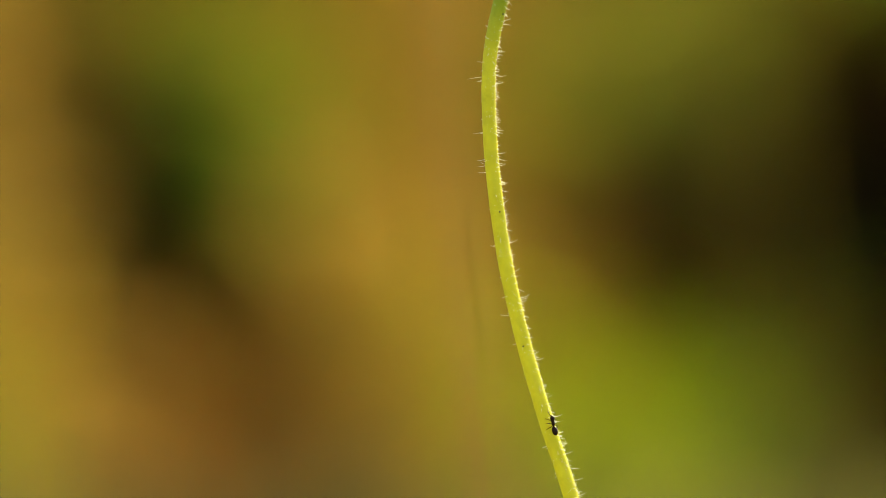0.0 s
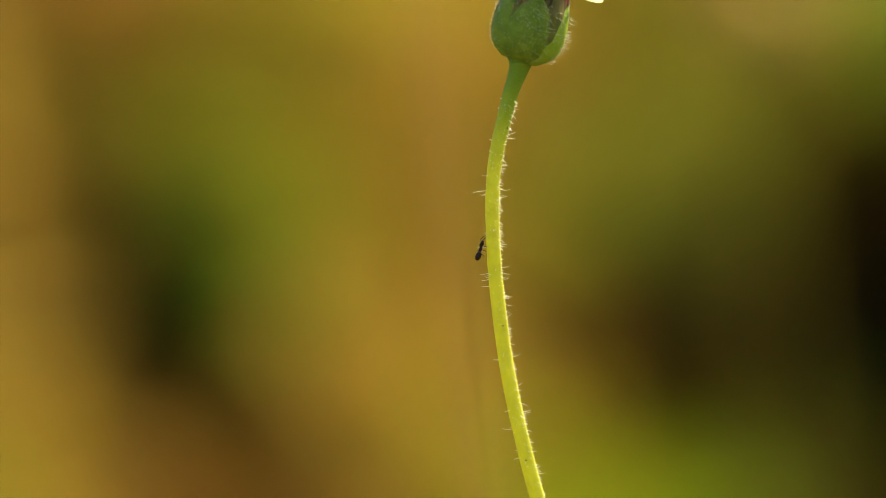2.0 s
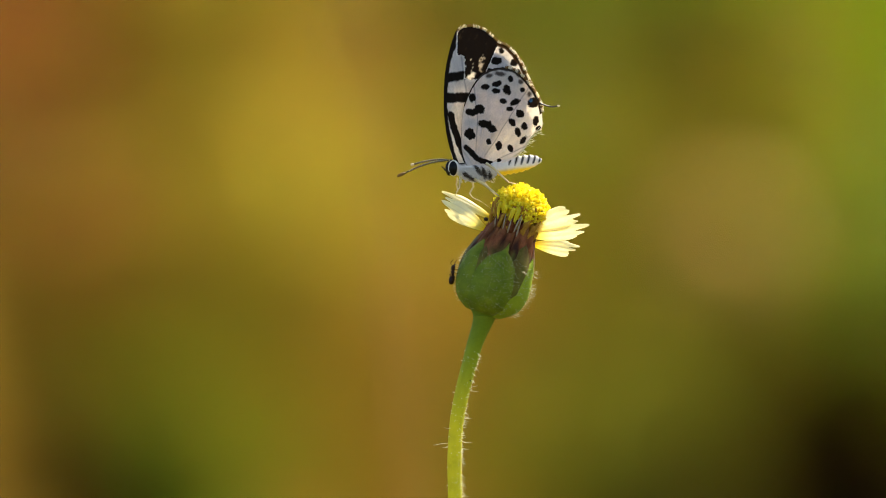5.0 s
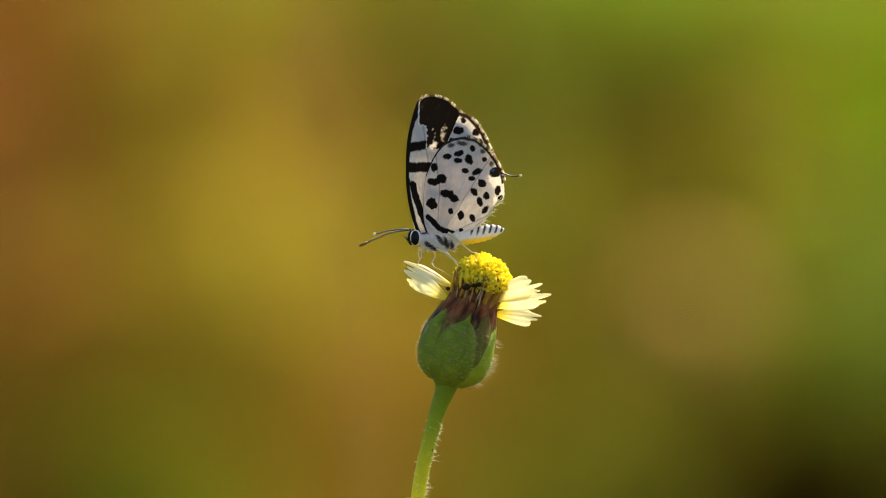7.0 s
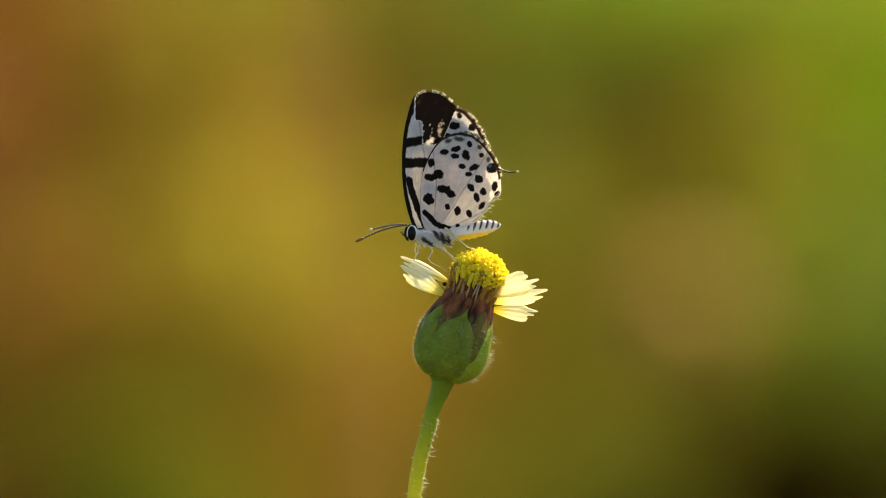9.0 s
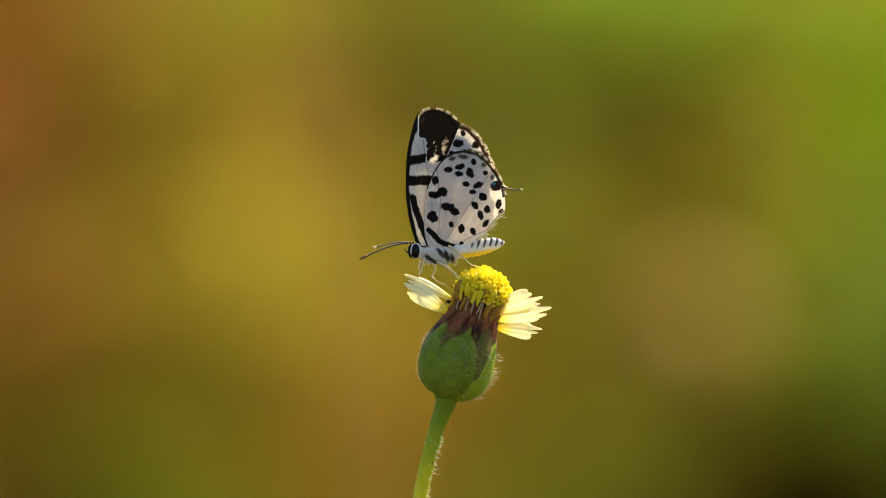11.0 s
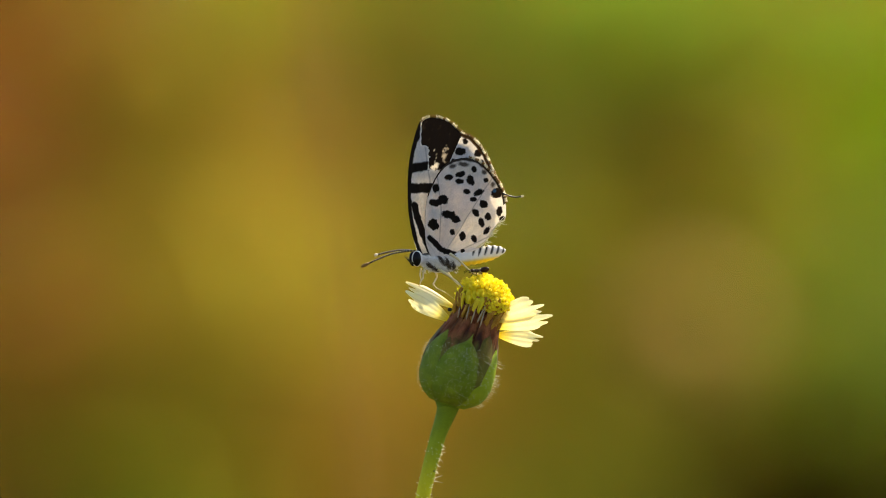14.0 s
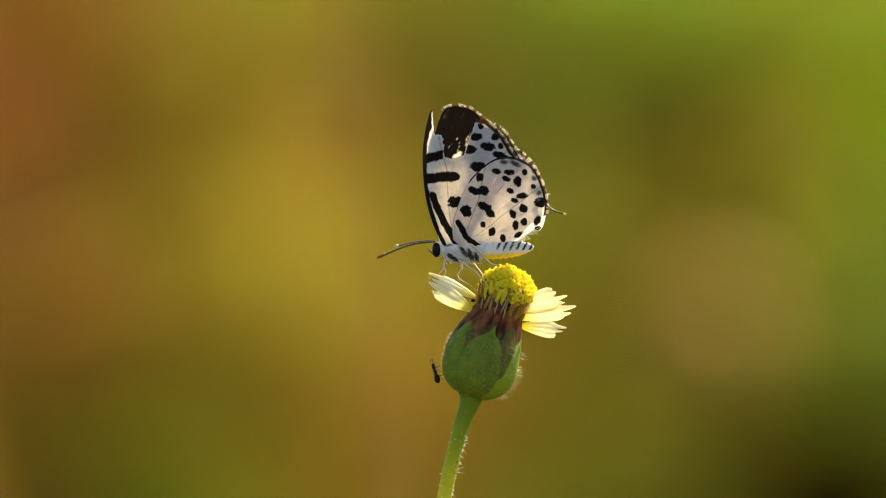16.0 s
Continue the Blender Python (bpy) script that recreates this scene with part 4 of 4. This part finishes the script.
def build_body():
    r = random.Random(9)
    bm = bmesh.new()
    lathe_body(bm, [(p[0], p[1], p[2], p[3], p[4]) for p in spline([(738, 421, 8, 6, 0), (748, 424, 14, 6, 5), (765, 428, 17, 6.5, 10), (785, 429, 17, 6.5, 5), (800, 426, 15, 6.5, 0), (812, 421, 13, 6.5, 0)], 26)], 28, 0.1)
    thorax = part("thorax", bm, M_FUR, butterfly, "thorax with grey-white fur and dark patches")
    cols = []
    for p in thorax.data.vertices:
        u, v = off_body(p.co)
        tone = blend([0.9, 0.87, 0.85], [0.035, 0.022, 0.014], blots(u, v, THORAX_MARKS) + 1.2 * rough((u, v * 2), 0.12, 3), 1.0)
        cols.append(tone)
    paint(thorax, cols)
    bm, cols = bmesh.new(), []
    for _ in range(330):
        u, v = r.uniform(742, 806), r.uniform(418, 445)
        depth = 6.5 * math.sqrt(max(0.0, 1 - ((v - 428) / 17) ** 2))
        before = len(bm.verts)
        hair(bm, on_body(u, v, -depth), Vector((r.uniform(0.2, 1), -0.55, r.uniform(-1, 0.1))).normalized(), r.uniform(3, 6) * UNIT, 0.5 * UNIT, Vector((0, 0, -0.2)))
        dark = blots(u, v, THORAX_MARKS) > 0
        cols += [[0.07, 0.05, 0.035] if dark else [0.95, 0.94, 0.92]] * (len(bm.verts) - before)
    fur = part("fur", bm, M_FUR, thorax, "short white fur")
    fur["kind"] = "stuff"
    paint(fur, cols)

    # abdomen: white back ringed with black, yellow belly
    st = spline([(800, 421, 13, 6.5, 0), (820, 419, 15, 7, 4), (845, 415, 15.5, 7.5, 6), (868, 411, 13.5, 7.5, 8), (882, 408.5, 9, 6, 10), (891, 407.5, 3, 3, 12)], 60)
    for q in st:                                # swollen between the joints
        q[2] *= 1 + 0.06 * math.cos((q[0] - 838) / 10.5 * 2 * math.pi)
    bm = bmesh.new()
    lathe_body(bm, [tuple(p) for p in st], 36)
    abdomen = part("abdomen", bm, M_FUR, butterfly, "white abdomen ringed with black above and yellow below")
    cols = []
    for p in abdomen.data.vertices:
        u, v = off_body(p.co)
        tone = [0.95, 0.93, 0.92]
        if u > 830 and v < 417 - 0.1 * (u - 830):
            tone = blend(tone, INK, 2.0 - abs(((u + 0.35 * (v - 410) - 838) % 10.5) - 5.2) - max(0, v - 410) * 0.2)
        tone = blend(tone, [0.95, 0.70, 0.02], (v - (426 - 0.13 * (u - 810))) * 0.8, 2.0)
        cols.append(tone)
    paint(abdomen, cols)
    BODY_PARTS.append(abdomen)

    # head
    bm = bmesh.new()
    ball(bm, on_body(735.5, 421), [10 * UNIT, 11 * UNIT, 14.5 * UNIT], seg=20)
    head = part("head", bm, M_FUR, butterfly, "small white head")
    paint(head, [[0.9, 0.88, 0.86]] * len(head.data.vertices))
    for d in (-9, 9):
        bm = bmesh.new()
        ball(bm, on_body(731.5, 421.5, d), [7.5 * UNIT, 5.5 * UNIT, 13 * UNIT], seg=20)
        part("eye", bm, M_EYE, head, "glossy black eye")
        bm = bmesh.new()
        tube(bm, spline([on_body(728, 430, d * 0.4), on_body(722, 425, d * 0.4), on_body(718, 421, d * 0.4), on_body(714, 417, d * 0.4)], 8),
             [1.0 * UNIT, 1.0 * UNIT, 1.0 * UNIT, 0.9 * UNIT, 0.8 * UNIT, 0.6 * UNIT, 0.4 * UNIT, 0.2 * UNIT], 8)
        part("palp", bm, M_BLACK, head, "bristly palp")
    for points, d in (([(729, 407), (712, 408), (690, 412), (668, 420), (648, 429)], -8), ([(727, 406), (712, 405.5), (696, 407.5), (680, 411), (669, 414)], 10)):
        line = spline(points, 46)
        bm = bmesh.new()
        tube(bm, [on_body(u, v, d) for u, v in line], [(1.4 + (0.2 if k % 3 == 0 else 0)) * UNIT for k in range(46)], 8)
        feeler = part("antenna", bm, M_BLACK, head, "black antenna ringed with white")
        for k in range(2, 44, 3):               # white rings
            bm = bmesh.new()
            a, b = line[k], line[k + 1]
            tube(bm, [on_body(a[0], a[1], d), on_body(*(a + (b - a) * 0.55), d)], [1.65 * UNIT, 1.65 * UNIT], 8)
            part("ring", bm, M_PALE, feeler)
        bm = bmesh.new()
        a, b = line[-1], line[-1] + (line[-1] - line[-6]) * (1.75 if d < 0 else 0.9)
        club = [on_body(*(a + (b - a) * s), d) for s in (0, 0.2, 0.5, 0.8, 1)]
        tube(bm, club, [1.7 * UNIT, 2.7 * UNIT, 3.1 * UNIT, 2.6 * UNIT, 1.0 * UNIT], 10)
        part("club", bm, M_CLUB if d < 0 else M_PALE, feeler, "clubbed tip")

    leg([(746, 436, -8), (743, 447, -9), (742, 456, -10), (736, 463, -12)], 2.0)
    leg([(768, 440, -11), (782, 449, -17), (797, 462, -24), (813, 479, -33)], 2.6)
    leg([(788, 412, -13), (799, 421, -20), (812, 436, -27), (822, 446, -30), (836, 449, -27)], 2.6)
    leg([(782, 440, 6), (794, 447, 10), (803, 459, 8), (811, 470, 2)], 2.3)
    leg([(772, 446, 8), (774, 454, 10), (766, 466, 6), (769, 473, 0), (783, 481, -8), (797, 493, -14)], 2.1)
    leg([(745, 438, 8), (744, 450, 10), (747, 460, 12), (744, 469, 14)], 1.8)


build_body()


# ---- the ant ----
ant = thing("ant", Matrix.Translation(spot(857, 1525, -16)), "tiny glossy black ant climbing the stem", "ant")


SMALL = 0.87 * UNIT


def build_ant():
    """Its head points along x, its back up along z; the feet reach down to z = 0."""
    def p(x, y, z):
        return Vector((x, y, z)) * SMALL

    def lump(name, at, size, label, seg=18, tilt=0.0):
        bm = bmesh.new()
        ball(bm, p(*at), [s * SMALL for s in size], Matrix.Rotation(radians(tilt), 3, "Y"), seg)
        return part(name, bm, M_ANT, ant, label)

    lump("gaster", (-12.5, 0, 8.5), (9.8, 6.0, 6.0), "egg-shaped glossy gaster", 22, 6)
    lump("petiole", (-3.2, 0, 7.2), (1.6, 1.4, 2.2), "narrow waist", 10)
    lump("thorax", (3.2, 0, 8.0), (6.6, 3.4, 3.5), "slender thorax", 18, -6)
    head = lump("head", (13.0, 0, 8.6), (5.6, 4.8, 4.0), "rounded head", 20, 10)
    for side in (-1, 1):
        bm = bmesh.new()
        ball(bm, p(14.2, side * 4.2, 9.8), [1.1 * SMALL] * 3, seg=8)
        part("eye", bm, M_EYE, head)
        bm = bmesh.new()
        tube(bm, [p(17, side * 1.2, 7), p(20, side * 1.0, 5.6), p(20.5, side * 0.2, 5.4)], [1.1 * SMALL, 0.8 * SMALL, 0.3 * SMALL], 6)
        part("mandible", bm, M_ANT, head)
        bm = bmesh.new()
        tube(bm, [p(17, side * 2.2, 9.5), p(20.5, side * 6.5, 12), p(22, side * 7.5, 11.5), p(27, side * 7.0, 8.5), p(30, side * 6.2, 6.5)],
             [0.6 * SMALL, 0.6 * SMALL, 0.6 * SMALL, 0.8 * SMALL, 0.7 * SMALL], 6)
        part("antenna", bm, M_ANT, head, "elbowed antenna")
        for x, reach, swing in ((6.5, 12.5, 7.5), (3.0, 13.5, 0.5), (0.0, 14.5, -8.5)):
            bm = bmesh.new()
            s = swing + side * 2.0
            tube(bm, [p(x, side * 2, 6.5), p(x + s * 0.35, side * reach * 0.5, 11.0), p(x + s * 0.75, side * reach * 0.8, 4.0), p(x + s, side * reach, 0.2)],
                 [0.9 * SMALL, 0.85 * SMALL, 0.65 * SMALL, 0.45 * SMALL], 6)
            part("leg", bm, M_ANT, ant, "thin jointed leg")


build_ant()


# ---- what moves ----
def ant_pose(u, v, d, heading, back):
    """The ant at a place, facing heading (u, v, d), its back towards back."""
    f = Vector((heading[0], heading[2], -heading[1])).normalized()
    n = Vector((back[0], back[2], -back[1]))
    n = (n - f * n.dot(f)).normalized()
    m = Matrix((f, n.cross(f), n)).transposed().to_4x4()
    m.translation = spot(u, v, d) - n * 7 * UNIT
    return m


FRONT, LEFT = (0.25, 0, -1), (-1, 0, -0.35)
ANT_UP = [
    (0.0, 857, 1525, -19, (-0.2, -1, 0), (0.8, 0, -1)), (0.5, 810, 1381, -20, (-0.35, -1, 0), FRONT), (0.8, 768, 1284, -15, (-0.4, -1, 0), (-0.7, 0, -1)),
    (1.0, 746, 1211, -15, (0.1, -1, 0), (-1, 0, -0.8)), (1.2, 746, 1165, -16, (-0.15, -1, 0), (-0.7, 0, -1)), (1.5, 736, 1086, -18, (0.05, -1, 0), (-0.5, 0, -1)),
    (1.8, 726, 1028, -10, (0, -1, 0), LEFT), (2.0, 719, 1014, -6, (0.3, -1, 0), LEFT), (2.3, 722, 962, -6, (0.05, -1, 0), LEFT),
    (2.5, 716, 921, -6, (0.1, -1, 0), LEFT), (2.8, 723, 860, -8, (0.1, -1, 0), LEFT),
]
ANT_HEAD = [
    (3.0, 723, 819, -8, (0.2, -1, 0), LEFT), (3.3, 740, 757, -10, (0.3, -1, 0), LEFT), (3.5, 749, 728, -10, (0.3, -1, 0), LEFT),
    (4.0, 751, 699, -12, (-0.15, -1, 0), LEFT), (4.5, 751, 672, -18, (-0.6, -1, 0), (-0.8, 0.5, -0.5)), (4.7, 732, 645, -14, (-0.1, -1, 0), LEFT),
    (5.3, 742, 580, -35, (0.3, -1, 0), (-0.6, 0, -1)), (6.0, 785, 545, -62, (0.8, -0.6, 0), FRONT), (6.8, 832, 512, -60, (0.7, -0.4, 0), FRONT),
    (7.0, 836, 506, -60, (1, -0.2, 0), FRONT), (7.2, 840, 518, -60, (0.9, 0.4, 0), FRONT), (7.5, 864, 520, -52, (1, -0.1, 0.2), (0.5, 0, -1)),
]
ANT_BACK = [
    (8.0, 872, 508, -36, (0.6, -0.6, 0.8), (1, 0, -0.6)), (8.5, 885, 492, 8, (-0.1, -0.3, 1), (1, -0.3, 0.2)), (9.0, 872, 488, 42, (-0.4, 0, 0.8), (0.3, 0, 1)),
    (9.7, 858, 490, 52, (-0.8, 0, 0.1), (0, 0, 1)), (10.4, 862, 494, 54, (0.5, 0.2, 0), (0, 0, 1)), (11.2, 890, 494, 38, (0.8, 0, -0.6), (1, 0, 0.7)),
    (11.8, 908, 486, 4, (-0.1, -0.9, -0.4), (1, -0.2, 0)), (12.0, 908, 485, -6, (-0.1, -1, 0), (1, -0.2, -0.2)),
]
ANT_TOP = [
    (12.5, 897, 465, -8, (-0.5, -0.9, 0), (0.9, -0.5, 0)), (12.7, 872, 446, -8, (-1, -0.2, 0), (0.2, -1, 0)), (13.0, 866, 441, -8, (1, 0.05, 0), (0, -1, -0.2)),
    (13.3, 860, 441, -8, (0.6, 0.1, -1), (0, -1, -0.2)), (13.5, 858, 442, -8, (-0.3, 0.1, -1), (0, -1, -0.2)), (14.0, 844, 442, -8, (-1, 0.1, 0), (0, -1, -0.2)),
    (14.5, 830, 446, -10, (-1, 0.3, 0), (-0.3, -1, -0.2)), (15.0, 800, 458, -12, (-1, 0.6, 0), (-0.3, -1, -0.2)),
]
ANT_DOWN = [
    (15.2, 787, 474, -20, (-0.9, 0.5, 0), (-0.2, -1, -0.3)), (15.35, 800, 525, -62, (-0.3, 1, 0), (-0.2, 0, -1)), (15.5, 779, 581, -76, (-0.8, 1, 0), (-0.3, 0, -1)),
    (15.6, 772, 600, -70, (-0.5, 1, 0), (-0.6, 0, -1)), (15.8, 738, 622, -24, (-0.6, 0.8, 0), (-1, 0, -0.3)), (16.0, 727, 639, -10, (-0.3, -1, 0), LEFT),
]


def motions():
    walk(ant, [(t, ant_pose(u, v, d, heading, back)) for rows in (ANT_UP, ANT_HEAD, ANT_BACK, ANT_TOP, ANT_DOWN) for t, u, v, d, heading, back in rows])
    hub = spot(790, 672)
    sway = [(0, -1.0), (1.5, -1.0), (2.0, -0.75), (2.5, -0.5), (3.0, -0.2), (3.5, 0.0), (4.5, 0.0), (16, 0.0)]
    walk(plant, [(t, Matrix.Translation(hub) @ pose(0, 0, 0, 0, q, 0) @ Matrix.Translation(HOME - hub)) for t, q in sway])
    at = butterfly.matrix_world.translation.copy()
    stand = []
    for t, du, dv, turn in ((0, 0, 0, 21.1), (15.0, 0, 0, 21.1), (15.25, 0, 0, 12), (15.5, 0, 0, 3), (15.7, 0, 0, 0), (16, 0, 0, 0)):
        stand.append((t, Matrix.Translation(at + Vector((du, 0, dv)) * UNIT) @ pose(0, 0, 0, 0, 0, turn)))
    walk(butterfly, stand)
    walk(BODY_PARTS[0], [(t, pose(0, 0, 0, 0, q, 0)) for t, q in ((0, 0), (15.0, 0), (15.25, 2.5), (15.6, 5), (16, 5))])
    # turn in the wing's plane (towards the tail) and outward lean, by time
    opening = [(15.0, 0), (15.25, 0.42), (15.5, 0.85), (15.7, 1.0), (16.0, 1.0)]
    rub = [(0, 0), (4.5, 0.0), (7.0, 0.0), (8.0, -0.5), (9.0, 0.3), (9.7, -0.6), (10.7, 0.5), (12.0, 0.0), (13.0, 0.6), (13.6, -0.5), (14.5, 0.4), (14.9, 0.0)]
    early = [(15.0, 0), (15.15, 0.55), (15.25, 0.85), (15.5, 1.0), (16.0, 1.0)]
    for wing, turn, lean, along, up in zip(WINGS, (18.3, -5.2, -0.6, 9.0), (2.0, 1.0, -1.0, -2.0), (-1.0, 4.5, 0.0, 3.0), (7.2, 5.0, 4.0, 8.0)):
        at = wing.location.copy()
        side = 1 if wing in (WINGS[0], WINGS[2]) else -1
        rest = 1.6 if wing is WINGS[2] else 0.0
        rows = [(t, pose(*at, 0, rest + side * q, 0)) for t, q in rub]
        rows += [(t, pose(at.x + along * UNIT * q, at.y, at.z + up * UNIT * q, 0, rest + turn * q, lean * q)) for t, q in (early if wing is WINGS[1] else opening)]
        walk(wing, rows)


motions()
